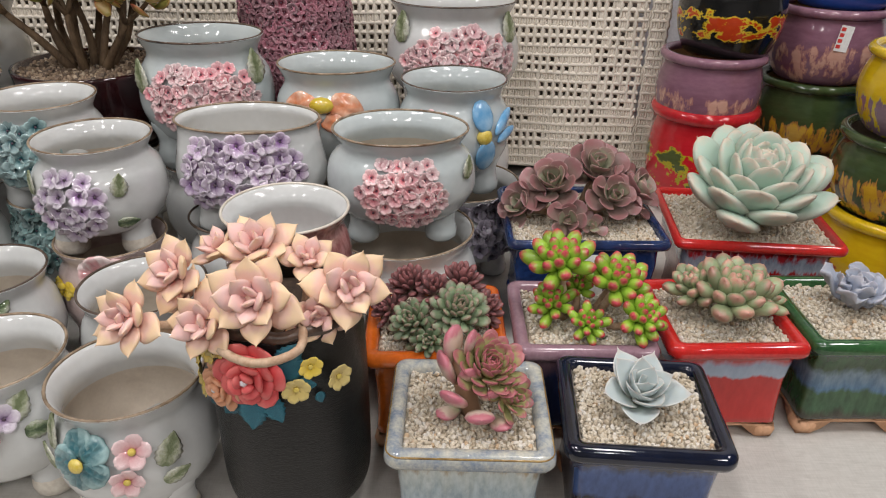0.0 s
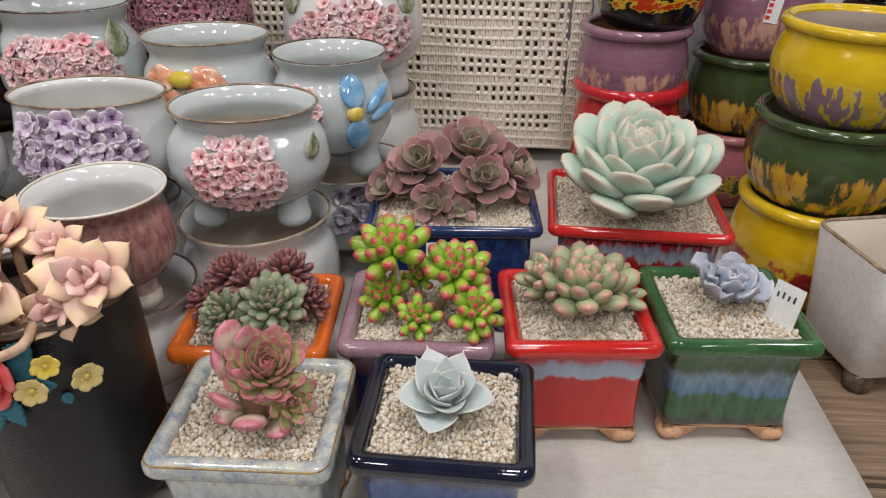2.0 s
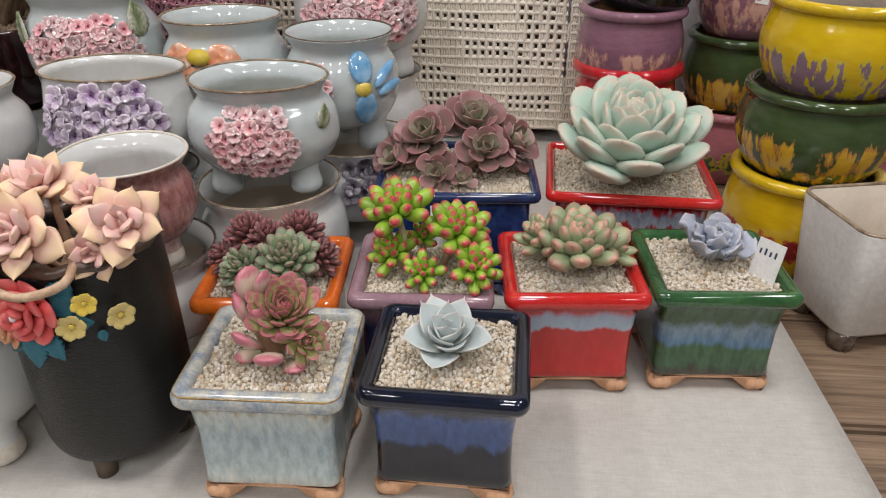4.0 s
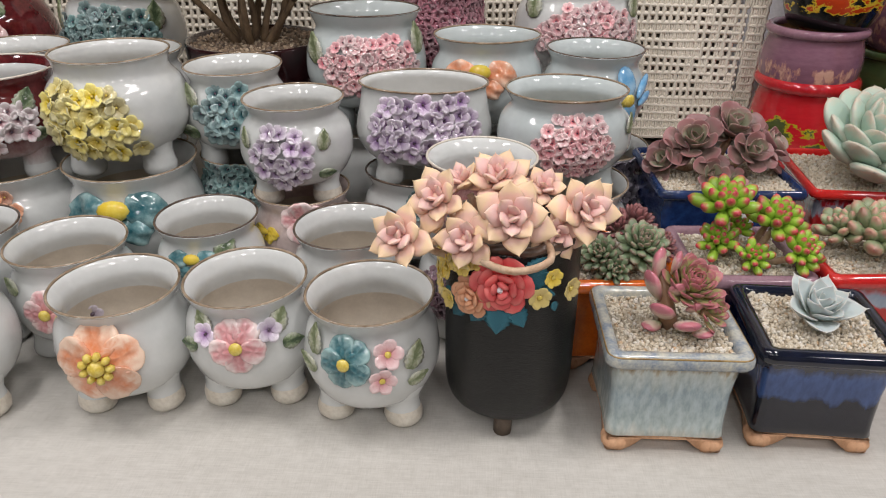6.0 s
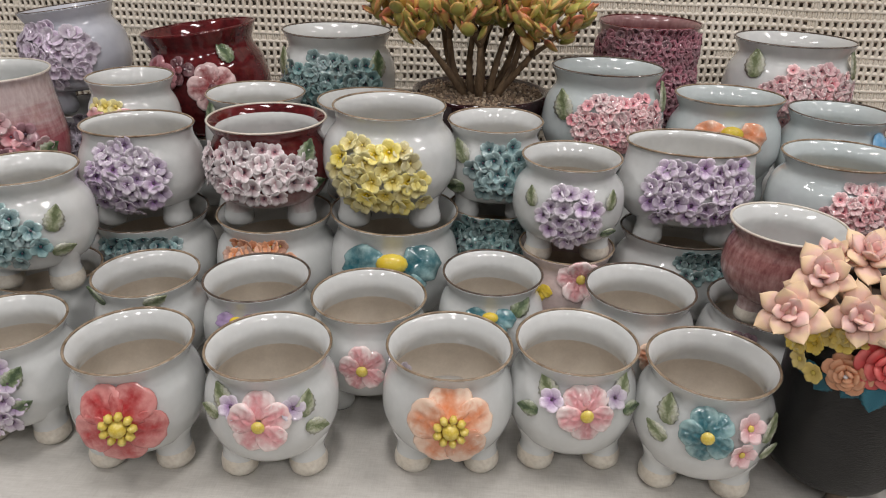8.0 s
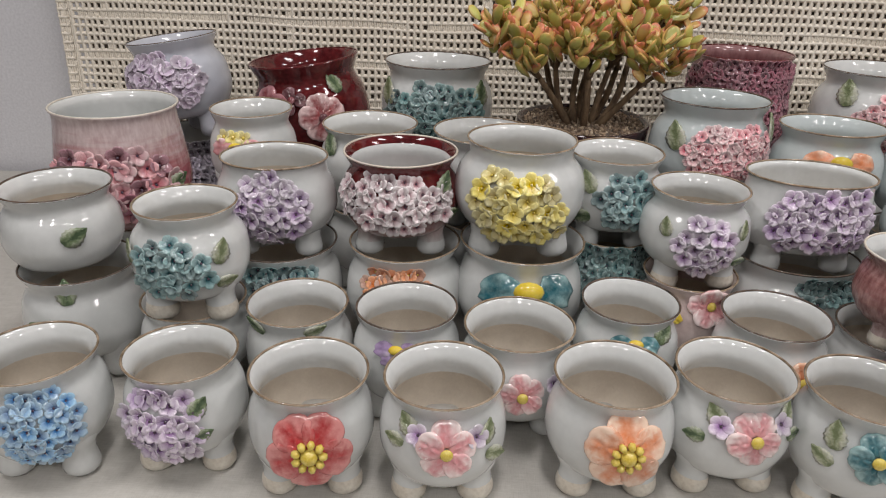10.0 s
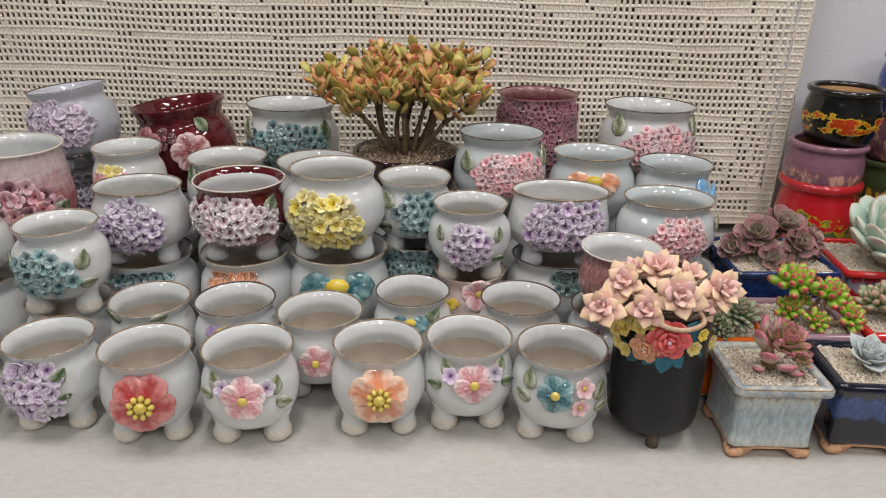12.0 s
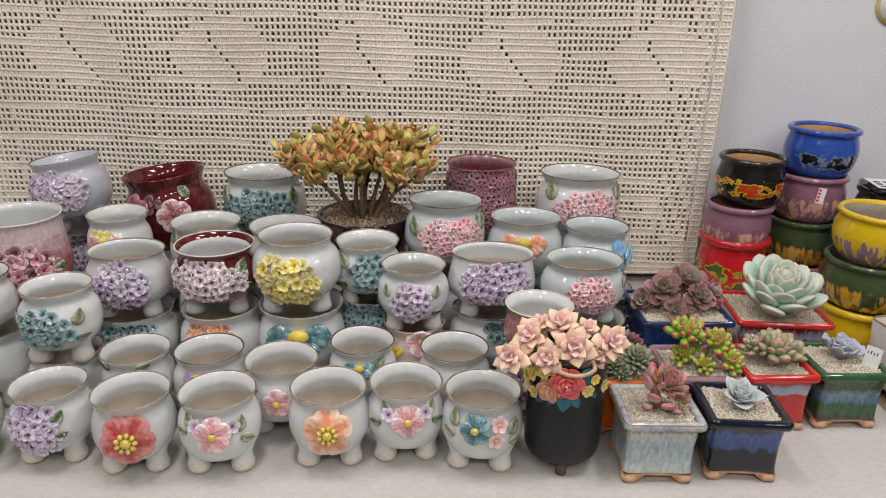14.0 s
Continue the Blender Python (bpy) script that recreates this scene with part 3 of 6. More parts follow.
# ---- footed flower pots ----
FOOT_PROFILE = [(0.004, 0.0), (0.0120, 0.0006), (0.0160, 0.005), (0.0168, 0.011), (0.0156, 0.018), (0.0152, 0.025), (0.0172, 0.032), (0.0208, 0.039), (0.0215, 0.048)]


class Pot:
    pass


def footed_pot(x, y, rim_z, r, base=TABLE_Z, belly=1.07, sy=1.0, glaze=None, rim_mat=None, inner=None, foot_mat=None, label="", turn=0.0,
               top_mat=None, legs=3, neck=0.885, flare=1.0, group="footed ceramic pots on the table", wob=0.012, feet=True, tilt=0.0):
    """A round-bellied glazed pot on three bulbous feet, with a thin brown lip."""
    glaze, rim_mat, inner = glaze or GLAZE, rim_mat or BROWN, inner or BISQUE
    h = rim_z - base
    low = (0.026 if feet else 0.0) * h / 0.12
    b, n = r * belly, r * neck
    bh = h - low
    seed = x * 17 + y * 9
    ob = thing("flower_pot", pose(x - h * math.sin(math.radians(tilt)), y, base, 0, tilt, turn), label or "white glazed ceramic pot on bulbous feet, empty", "flower pot", group)
    outer = spline([(b * 0.50, low), (b * 0.80, low + bh * 0.07), (b * 0.97, low + bh * 0.27), (b, low + bh * 0.44), (b * 0.95, low + bh * 0.66),
                    (n, low + bh * 0.82), (r * 0.955, low + bh * 0.94), (r * flare, h)], 26)
    t = 0.004
    inside = spline([(r - 0.0026, h - 0.0004), (r * 0.955 - t, low + bh * 0.945), (n - t, low + bh * 0.82), (b * 0.94 - t, low + bh * 0.62), (b - t, low + bh * 0.42), (b * 0.9 - t, low + bh * 0.22), (b * 0.5, low + 0.012), (0.003, low + 0.011)], 20)
    prof = [(0.003, low)] + [tuple(p) for p in outer] + [tuple(p) for p in inside]
    cut = 1 + len(outer) + (4 if top_mat else 8)
    part("body", lathe(prof, 44, 1, sy, wob, seed, lambda i: 1 if i >= cut else 2 if i > len(outer) else 0), (glaze, inner, top_mat or glaze), ob)
    lip = []
    for k in range(44):
        a = 2 * math.pi * k / 44
        w = 1 + wob * (math.sin(2 * a + seed) * 0.6 + math.sin(3 * a + seed * 2.3) * 0.4)
        lip.append(((r - 0.0014) * w * math.cos(a), (r - 0.0014) * w * sy * math.sin(a), h + wob * 0.10 * r * 3 * math.sin(2 * a + seed * 1.7)))
    part("rim", tube_bm(lip, [0.0014] * 44, 6, True), rim_mat, ob)
    if feet:
        s = h / 0.12
        for k in range(legs):
            a = math.radians(-84 - 180 / legs + 360 / legs * k)
            q = 0.92 + 0.1 * r / 0.058
            f = lathe([(w * s * q, zz * s) for w, zz in FOOT_PROFILE], 16, 1, 1, 0.03, seed + k, lambda i: 0 if i < 4 else 1)
            part("foot", f, (foot_mat or glaze, glaze), ob, m=Matrix.Translation((b * 0.62 * math.cos(a), b * 0.62 * sy * math.sin(a), 0)) @ Matrix.Rotation(a, 4, "Z") @ Matrix.Rotation(-0.10, 4, "Y"))
    p = Pot()
    p.ob, p.outer, p.sy, p.h, p.up = ob, [tuple(q) for q in outer], sy, h, 0.013 if base < 0 else 0.0
    return p


def on_body(p, phi, z, roll=0.0, lift=0.0):
    """The pose on a pot's outside at azimuth phi (degrees, world) and height z: +z out of the wall, +y up it."""
    pts = p.outer
    z = max(pts[2][1], min(pts[-1][1], z + p.up))
    for (r0, z0), (r1, z1) in zip(pts, pts[1:]):
        if z0 <= z <= z1 and z1 > z0:
            u = (z - z0) / (z1 - z0)
            rr, dr, dz = r0 + (r1 - r0) * u, r1 - r0, z1 - z0
            break
    a = math.radians(phi) - p.ob.matrix_basis.to_euler().z
    ca, sa = math.cos(a), math.sin(a)
    out = Vector((dz * ca, dz * sa / p.sy, -dr)).normalized()
    side = Vector((-sa, ca * p.sy, 0)).normalized()
    up = out.cross(side).normalized()
    m = Matrix((side, up, out)).transposed().to_4x4()
    return Matrix.Translation(Vector((rr * ca, rr * sa * p.sy, z)) + out * lift) @ m @ Matrix.Rotation(math.radians(roll), 4, "Z")


MESHES = {}


def small_flower(key, eye, petals=5, width=0.46, centre=0.12):
    name = (key, eye, petals)
    if name not in MESHES:
        MESHES[name] = flower_mesh("flower", petals, width, centre, FLOWER[key], YOLK if eye == "yolk" else DARK_EYE if eye == "dark" else FLOWER[key])
    return MESHES[name]


def cluster(p, phi, z, arc, height, size, key, eye="dark", petals=5, seed=1, alt=None, label=""):
    """A dense bouquet of small clay flowers pressed on a pot's belly; arc and height are its half extents in metres."""
    rng = random.Random(seed)
    rad = max(q[0] for q in p.outer)
    size *= 1.06
    arc, height, z = arc * 1.24, height * 1.22, z + 0.003
    step = size * 1.34
    n = 0
    rows = int(height * 2 / (step * 0.87)) + 1
    for j in range(-rows, rows + 1):
        for i in range(-20, 21):
            u = (i + 0.5 * (j % 2)) * step
            w = j * step * 0.87
            if (u / arc) ** 2 + (w / height) ** 2 > 1.0:
                continue
            k = alt if alt and rng.random() < 0.35 else key
            m = on_body(p, phi + math.degrees((u + rng.uniform(-0.28, 0.28) * step) / rad), z + w + rng.uniform(-0.28, 0.28) * step, rng.uniform(0, 72), size * rng.uniform(0.0, 0.2))
            s = size * rng.uniform(0.92, 1.18)
            part("flower", small_flower(k, eye, petals), None, p.ob, label, m @ Matrix.Rotation(rng.uniform(-0.18, 0.18), 4, "X") @ Matrix.Rotation(rng.uniform(-0.18, 0.18), 4, "Y") @ Matrix.Diagonal((s, s, s, 1)))
            n += 1


def one_flower(p, phi, z, size, key, eye="yolk", petals=5, roll=0.0, lift=0.002):
    part("flower", small_flower(key, eye, petals, 0.44, 0.22), None, p.ob, "", on_body(p, phi, z, roll, lift) @ Matrix.Diagonal((size, size, size * 0.8, 1)))


def big_flower(p, phi, z, size, key, petals=5, roll=0.0, centre=0.0125, label="", eye=None):
    """A wide flower whose petals follow the belly, with a beaded yellow centre."""
    m0 = on_body(p, phi, z, 0, 0.004)
    bm = bmesh.new()
    bead = centre > 0.008
    blob(bm, Matrix.Diagonal((centre * (0.55 if bead else 1), centre * (0.55 if bead else 1), centre * 0.5, 1)), 12, 6)
    for k in range(9 if bead else 0):
        a = 2 * math.pi * k / 9
        blob(bm, Matrix.Translation((centre * 0.82 * math.cos(a), centre * 0.82 * math.sin(a), 0)) @ Matrix.Rotation(a, 4, "Z") @ Matrix.Diagonal((centre * 0.33, centre * 0.27, centre * 0.33, 1)), 6, 4)
    fl = part("flower", bm, eye or YOLK, p.ob, label, m0 @ Matrix.Translation((0, 0, 0.005)))
    inv = fl.matrix_basis.inverted()
    rad = max(q[0] for q in p.outer)
    for k in range(petals):
        a = math.radians(roll + 90 + 360 / petals * k)
        m = on_body(p, phi + math.degrees(size * 0.58 * math.cos(a) / rad), z + size * 0.58 * math.sin(a), 0, 0.0016 + 0.0012 * (k % 2)) @ Matrix.Rotation(a, 4, "Z")
        bm = bmesh.new()
        vs = blob(bm, Matrix.Diagonal((size * 0.51, size * 0.54, 0.0046, 1)), 24, 10)
        for v in vs:
            u, w = v.co.x / size, v.co.y / size
            v.co.z += 0.004 * (w * w + u * u) * 2.2 - 0.0006
            v.co.y *= 1 + 0.25 * u
            v.co.x -= size * 0.10 * max(0.0, u * 2 - 0.55) * max(0.0, 1 - abs(w) * 7)
            v.co.z += 0.0011 * math.sin(w * 26) * (1 if v.co.z > 0 else 0)
        part("petal", bm, PETAL[key], fl, "", inv @ m)


def clay_leaf(p, phi, z, size, roll=0.0, dark=False, lift=0.001):
    size *= 1.2
    key = "leaf_dark" if dark else "leaf"
    if key not in MESHES:
        MESHES[key] = to_mesh(leaf_glaze_bm(), "leaf", LEAF_DARK if dark else LEAF_GREEN)
    part("leaf", MESHES[key], None, p.ob, "", on_body(p, phi, z, roll, lift) @ Matrix.Diagonal((size, size, size * 0.45, 1)))


def bow(p, phi, z, size, key, knot="yellow"):
    """A butterfly-shaped bow of clay with a yellow knot."""
    rad = max(q[0] for q in p.outer)
    for s, w in ((-1, 1.0), (1, 1.0), (-0.55, 0.75), (0.55, 0.75)):
        dz = -0.5 * size if abs(s) < 1 else 0.05 * size
        bm = bmesh.new()
        vs = blob(bm, Matrix.Diagonal((size * 0.62 * w, size * 0.52 * w, size * 0.13, 1)), 18, 10)
        for v in vs:
            v.co.z += size * (0.05 * math.sin(v.co.x / size * 7) + 0.035 * math.sin(v.co.y / size * 17 + v.co.x / size * 4))
            v.co.x += 0.06 * size * math.sin(v.co.y / size * 13)
        part("bow_wing", bm, PETAL[key], p.ob, "", on_body(p, phi + math.degrees(s * size * 0.85 / rad), z + dz, -18 * s, 0.002))
    bm = bmesh.new()
    blob(bm, Matrix.Diagonal((size * 0.45, size * 0.30, size * 0.24, 1)), 12, 7)
    part("bow_knot", bm, PETAL[knot], p.ob, knot + " glazed knot of the bow", on_body(p, phi, z + size * 0.1, 0, 0.004))


# front row, on the cloth
W = "white glazed pot with "
f0 = footed_pot(-1.035, 0.435, 0.124, 0.058, foot_mat=GLAZE, label=W + "a light blue flower cluster, empty")
cluster(f0, -62, 0.062, 0.026, 0.032, 0.0085, "blue", "dark", 5, 11)
f1 = footed_pot(-0.899, 0.457, 0.120, 0.056, foot_mat=CREAM, label=W + "a lilac hydrangea cluster, empty")
cluster(f1, -93, 0.060, 0.031, 0.034, 0.0100, "lilac", "dark", 5, 12, "violet")
clay_leaf(f1, -64, 0.073, 0.022, -40, True)
clay_leaf(f1, -66, 0.050, 0.020, -70, True)
f2 = footed_pot(-0.765, 0.439, 0.122, 0.058, foot_mat=CREAM, belly=1.06, label=W + "a large red flower, empty")
big_flower(f2, -78, 0.066, 0.037, "red", 5, 36, 0.0150)
f3 = footed_pot(-0.636, 0.444, 0.124, 0.058, foot_mat=CREAM, label=W + "a pink flower between two small violets, empty")
big_flower(f3, -83, 0.075, 0.026, "pink", 5, 0, 0.006)
one_flower(f3, -108, 0.086, 0.012, "lilac", "dark")
one_flower(f3, -56, 0.084, 0.012, "lilac", "dark")
clay_leaf(f3, -112, 0.083, 0.022, 40)
clay_leaf(f3, -48, 0.073, 0.022, -20)
clay_leaf(f3, -46, 0.063, 0.020, -110)
clay_leaf(f3, -122, 0.073, 0.018, 80)
f4 = footed_pot(-0.472, 0.467, 0.122, 0.059, foot_mat=CREAM, belly=1.06, label=W + "a large orange flower, empty")
big_flower(f4, -84, 0.069, 0.036, "orange", 5, 0, 0.0145)
f5 = footed_pot(-0.354, 0.485, 0.124, 0.058, foot_mat=CREAM, label=W + "a pink flower, violets and leaves, empty")
big_flower(f5, -84, 0.079, 0.024, "pink", 5, 36, 0.0062)
one_flower(f5, -113, 0.086, 0.012, "lilac", "dark")
one_flower(f5, -56, 0.088, 0.012, "lilac", "dark")
clay_leaf(f5, -112, 0.085, 0.022, 35)
clay_leaf(f5, -52, 0.085, 0.022, -35)
clay_leaf(f5, -124, 0.071, 0.018, 95, True)
clay_leaf(f5, -46, 0.073, 0.018, -95, True)
f6 = footed_pot(-0.234, 0.466, 0.124, 0.059, foot_mat=CREAM, turn=-12, label=W + "teal and pink flowers and leaves, empty")
big_flower(f6, -102, 0.080, 0.022, "teal", 5, 20, 0.006)
one_flower(f6, -68, 0.086, 0.0145, "pink", "yolk")
one_flower(f6, -74, 0.064, 0.0135, "pink", "yolk")
clay_leaf(f6, -50, 0.067, 0.024, -25)
clay_leaf(f6, -52, 0.053, 0.018, -70)
clay_leaf(f6, -134, 0.077, 0.024, 10)
clay_leaf(f6, -132, 0.061, 0.020, 60)

# second row, on the cloth
s1 = footed_pot(-0.810, 0.567, 0.122, 0.057, label="white glazed pot with small leaves, empty")
clay_leaf(s1, -120, 0.098, 0.022, 50, True)
clay_leaf(s1, -68, 0.102, 0.022, -60)
s2 = footed_pot(-0.687, 0.568, 0.125, 0.057, rim_mat=DARK_RIM, label="white glazed pot with a violet bow, empty")
bow(s2, -95, 0.090, 0.018, "violet")
s3 = footed_pot(-0.563, 0.551, 0.121, 0.060, label="white glazed pot with a pink flower and violets, empty")
big_flower(s3, -86, 0.066, 0.022, "pink", 5, 10, 0.006)
one_flower(s3, -56, 0.075, 0.011, "lilac", "dark")
one_flower(s3, -52, 0.058, 0.011, "mauve", "dark")
clay_leaf(s3, -118, 0.080, 0.020, 60)
s4 = footed_pot(-0.436, 0.612, 0.125, 0.056, rim_mat=DARK_RIM, label="white glazed pot with teal petals and a leaf, empty")
bow(s4, -90, 0.088, 0.020, "teal")
clay_leaf(s4, -62, 0.090, 0.026, -40, True)
s5 = footed_pot(-0.277, 0.601, 0.123, 0.059, rim_mat=DARK_RIM, label="white glazed pot with an orange flower, empty")
big_flower(s5, -78, 0.070, 0.020, "orange", 5, 0, 0.006)
s6 = footed_pot(-0.134, 0.612, 0.107, 0.066, rim_mat=DARK_RIM, label="grey-white glazed pot carrying a streaked red pot")
cluster(s6, -130, 0.055, 0.02, 0.02, 0.008, "plum", "dark", 5, 31)
s7 = footed_pot(-0.941, 0.591, 0.107, 0.060, label="white glazed pot carrying another pot")
s8 = footed_pot(-1.085, 0.61, 0.135, 0.066, rim_mat=DARK_RIM, label="white glazed pot with dark leaves carrying another pot")
clay_leaf(s8, -75, 0.10, 0.026, 10, True)
clay_leaf(s8, -88, 0.065, 0.028, 60, True)

# third row: lower pots and those stacked on them
l1 = footed_pot(-0.866, 0.700, 0.137, 0.072, rim_mat=DARK_RIM, label="white glazed pot with a teal flower cluster under another pot")
cluster(l1, -78, 0.102, 0.042, 0.016, 0.009, "teal", "dark", 5, 41)
l2 = footed_pot(-0.707, 0.703, 0.144, 0.070, label="white glazed pot with orange flowers under another pot")
cluster(l2, -92, 0.100, 0.036, 0.018, 0.0095, "orange", "yolk", 6, 42)
l3 = footed_pot(-0.559, 0.707, 0.153, 0.078, belly=1.03, rim_mat=BROWN, label="white glazed pot with a teal bow under a yellow-flowered pot")
bow(l3, -84, 0.104, 0.042, "teal")
l4 = footed_pot(-0.441, 0.775, 0.140, 0.056, label="white glazed pot thick with dark teal flowers")
cluster(l4, -80, 0.092, 0.060, 0.034, 0.0085, "deepteal", "dark", 5, 44)
l5 = footed_pot(-0.350, 0.696, 0.125, 0.057, glaze=surface("blush_glaze", (0.55, 0.42, 0.40), (0.68, 0.60, 0.57), 0.15, 14, 120, 0.06, 0.3), label="blush glazed pot with a pink flower under another pot")
big_flower(l5, -76, 0.098, 0.026, "pink", 5, 10, 0.006)
bow(l5, -125, 0.08, 0.014, "yellow")
l6 = footed_pot(-0.205, 0.743, 0.133, 0.076, sy=0.8, rim_mat=DARK_RIM, label="white glazed oval pot with teal flowers under another pot")
cluster(l6, -72, 0.100, 0.036, 0.018, 0.009, "deepteal", "dark", 5, 46)
l7 = footed_pot(-0.037, 0.709, 0.137, 0.074, rim_mat=BROWN, label="white glazed pot with violet scrolls under a pink-flowered pot")
for k, ph in enumerate((-98, -80, -112)):
    one_flower(l7, ph, 0.055 + 0.012 * (k % 2), 0.017, "lilac", "none", 4, 20 * k, 0.003)

U = " on another pot"
m0 = footed_pot(-0.927, 0.571, 0.234, 0.0549, base=0.105, rim_mat=BROWN, foot_mat=CREAM, belly=1.14, label="white glazed pot with a teal hydrangea cluster" + U)
cluster(m0, -88, 0.072, 0.032, 0.026, 0.0095, "teal", "dark", 5, 51)
clay_leaf(m0, -42, 0.078, 0.024, -20)
clay_leaf(m0, -135, 0.075, 0.022, 10)
clay_leaf(m0, -45, 0.055, 0.020, -80)
m1 = footed_pot(-0.872, 0.715, 0.243, 0.068, base=0.120, sy=0.85, belly=1.13, neck=0.97, label="white glazed pot with a lilac hydrangea cluster" + U)
cluster(m1, -84, 0.070, 0.040, 0.034, 0.0105, "lilac", "dark", 5, 52, "violet")
m2 = footed_pot(-0.715, 0.726, 0.254, 0.0707, base=0.127, belly=1.04, glaze=banded("oxblood_to_white_glaze", [(0.15, (0.62, 0.62, 0.6)), (0.35, (0.45, 0.28, 0.27)), (0.5, (0.2, 0.05, 0.05)), (0.9, (0.14, 0.02, 0.02))], 0.12, 0.3), rim_mat=CREAM, top_mat=OXBLOOD, inner=GLAZE, foot_mat=GLAZE, label="dark red glazed pot with blush flowers" + U)
cluster(m2, -92, 0.078, 0.062, 0.026, 0.0105, "blush", "dark", 5, 53)
clay_leaf(m2, -42, 0.086, 0.028, -30, True)
clay_leaf(m2, -40, 0.060, 0.022, -80, True)
m3 = footed_pot(-0.567, 0.726, 0.276, 0.0671, base=0.135, belly=1.20, neck=0.95, label="white glazed pot with a thick yellow flower cluster" + U)
cluster(m3, -93, 0.076, 0.047, 0.036, 0.0120, "yellow", "yolk", 5, 54)
one_flower(m3, -52, 0.048, 0.013, "yellow", "yolk")
m4 = footed_pot(-0.443, 0.778, 0.250, 0.0598, base=0.126, label="white glazed pot with a small teal flower cluster" + U)
cluster(m4, -82, 0.074, 0.030, 0.028, 0.0105, "teal", "dark", 5, 55)
clay_leaf(m4, -122, 0.085, 0.026, 30)
clay_leaf(m4, -122, 0.055, 0.026, 100, True)
m5 = footed_pot(-0.353, 0.706, 0.232, 0.0579, base=0.111, foot_mat=CREAM, belly=1.12, label="white glazed pot with a lilac flower cluster" + U)
cluster(m5, -90, 0.064, 0.030, 0.026, 0.0098, "lilac", "dark", 5, 56)
clay_leaf(m5, -50, 0.076, 0.020, -10)
clay_leaf(m5, -132, 0.076, 0.020, 10)
clay_leaf(m5, -55, 0.048, 0.018, -90, True)
m6 = footed_pot(-0.208, 0.756, 0.239, 0.0780, base=0.117, sy=0.72, belly=1.06, neck=0.97, rim_mat=BROWN, label="white oval pot with a wide violet flower cluster" + U)
cluster(m6, -86, 0.077, 0.056, 0.032, 0.0112, "lilac", "dark", 5, 57, "violet")
m7 = footed_pot(-0.042, 0.729, 0.241, 0.0708, base=0.124, sy=0.85, belly=1.10, glaze=GLAZE_GREEN, rim_mat=BROWN, label="pale celadon pot with a round pink flower cluster" + U)
cluster(m7, -84, 0.064, 0.036, 0.029, 0.0072, "pink", "dark", 6, 58, "rose")
clay_leaf(m7, -28, 0.075, 0.02, -20)
m8 = footed_pot(-1.105, 0.625, 0.225, 0.062, base=0.131, rim_mat=DARK_RIM, feet=False, label="white glazed pot with a dark lip and leaves" + U)
clay_leaf(m8, -60, 0.045, 0.026, -60, True)

rp = footed_pot(-0.136, 0.610, 0.202, 0.0581, base=0.098, belly=1.0, neck=0.86, flare=1.0, glaze=RED_WASH, rim_mat=CREAM, inner=GLAZE, top_mat=GLAZE, foot_mat=CREAM, label="streaked brick red pot with a white inside" + U)
for k in range(4):
    bm = box_bm(-0.0055 + 0.003 * (k % 2), -0.0035 + 0.003 * (k % 2) + 0.0025, -0.009 + 0.005 * k, -0.006 + 0.005 * k, 0, 0.0006)
    part("stamp_mark", bm, CREAM, rp.ob, "cream stamped marks", on_body(rp, -48, 0.042, 0, 0.0006))

# fourth row
c0l = footed_pot(-1.108, 0.795, 0.125, 0.08, label="white glazed pot under a tall pink pot")
c0 = footed_pot(-1.103, 0.780, 0.282, 0.0802, base=0.120, belly=1.08, neck=0.98, glaze=PINK_WASH, rim_mat=CREAM, inner=GLAZE, top_mat=GLAZE, feet=False, label="tall pink-washed pot with pink flowers on its waist")
cluster(c0, -78, 0.070, 0.075, 0.036, 0.0145, "rose", "dark", 5, 61, "wine")
clay_leaf(c0, -28, 0.06, 0.03, -60, True)
c1l = footed_pot(-0.938, 0.858, 0.133, 0.062, label="white glazed pot under another pot")
c1 = footed_pot(-0.942, 0.846, 0.268, 0.0582, base=0.129, wob=0.035, label="white pinched-lip pot with yellow and pink flowers" + U)
bow(c1, -92, 0.095, 0.026, "pink")
for ph in (-112, -98, -84):
    one_flower(c1, ph, 0.110, 0.011, "yellow", "yolk", 4, 30)
c2l = footed_pot(-0.778, 0.877, 0.124, 0.064, label="white glazed pot under another pot")
c2 = footed_pot(-0.780, 0.880, 0.245, 0.0684, base=0.120, label="white glazed pot with a green leaf" + U)
clay_leaf(c2, -130, 0.09, 0.03, 20, True)
c3l = footed_pot(-0.616, 0.858, 0.118, 0.062, label="white glazed pot under another pot")
c3 = footed_pot(-0.616, 0.863, 0.246, 0.0718, base=0.114, label="white glazed pot with teal petals" + U)
bow(c3, -70, 0.09, 0.022, "teal")
c4l = footed_pot(-0.296, 0.898, 0.140, 0.07, rim_mat=DARK_RIM, label="white glazed pot under another pot")
c4 = footed_pot(-0.298, 0.898, 0.297, 0.0747, base=0.136, sy=0.88, belly=1.10, glaze=GLAZE_GREEN, rim_mat=DARK_RIM, label="pale celadon pot with a wide pink flower cluster" + U)
cluster(c4, -78, 0.096, 0.058, 0.030, 0.0078, "pink", "dark", 6, 64, "rose")
clay_leaf(c4, -132, 0.10, 0.034, 15)
clay_leaf(c4, -25, 0.11, 0.034, 0)
c5l = footed_pot(-0.135, 0.892, 0.126, 0.068, label="white glazed pot under another pot")
c5 = footed_pot(-0.134, 0.892, 0.267, 0.0723, base=0.122, sy=0.85, rim_mat=BROWN, glaze=GLAZE_GREEN, label="white pot with an orange bow and yellow knot" + U)
bow(c5, -96, 0.105, 0.033, "orange")
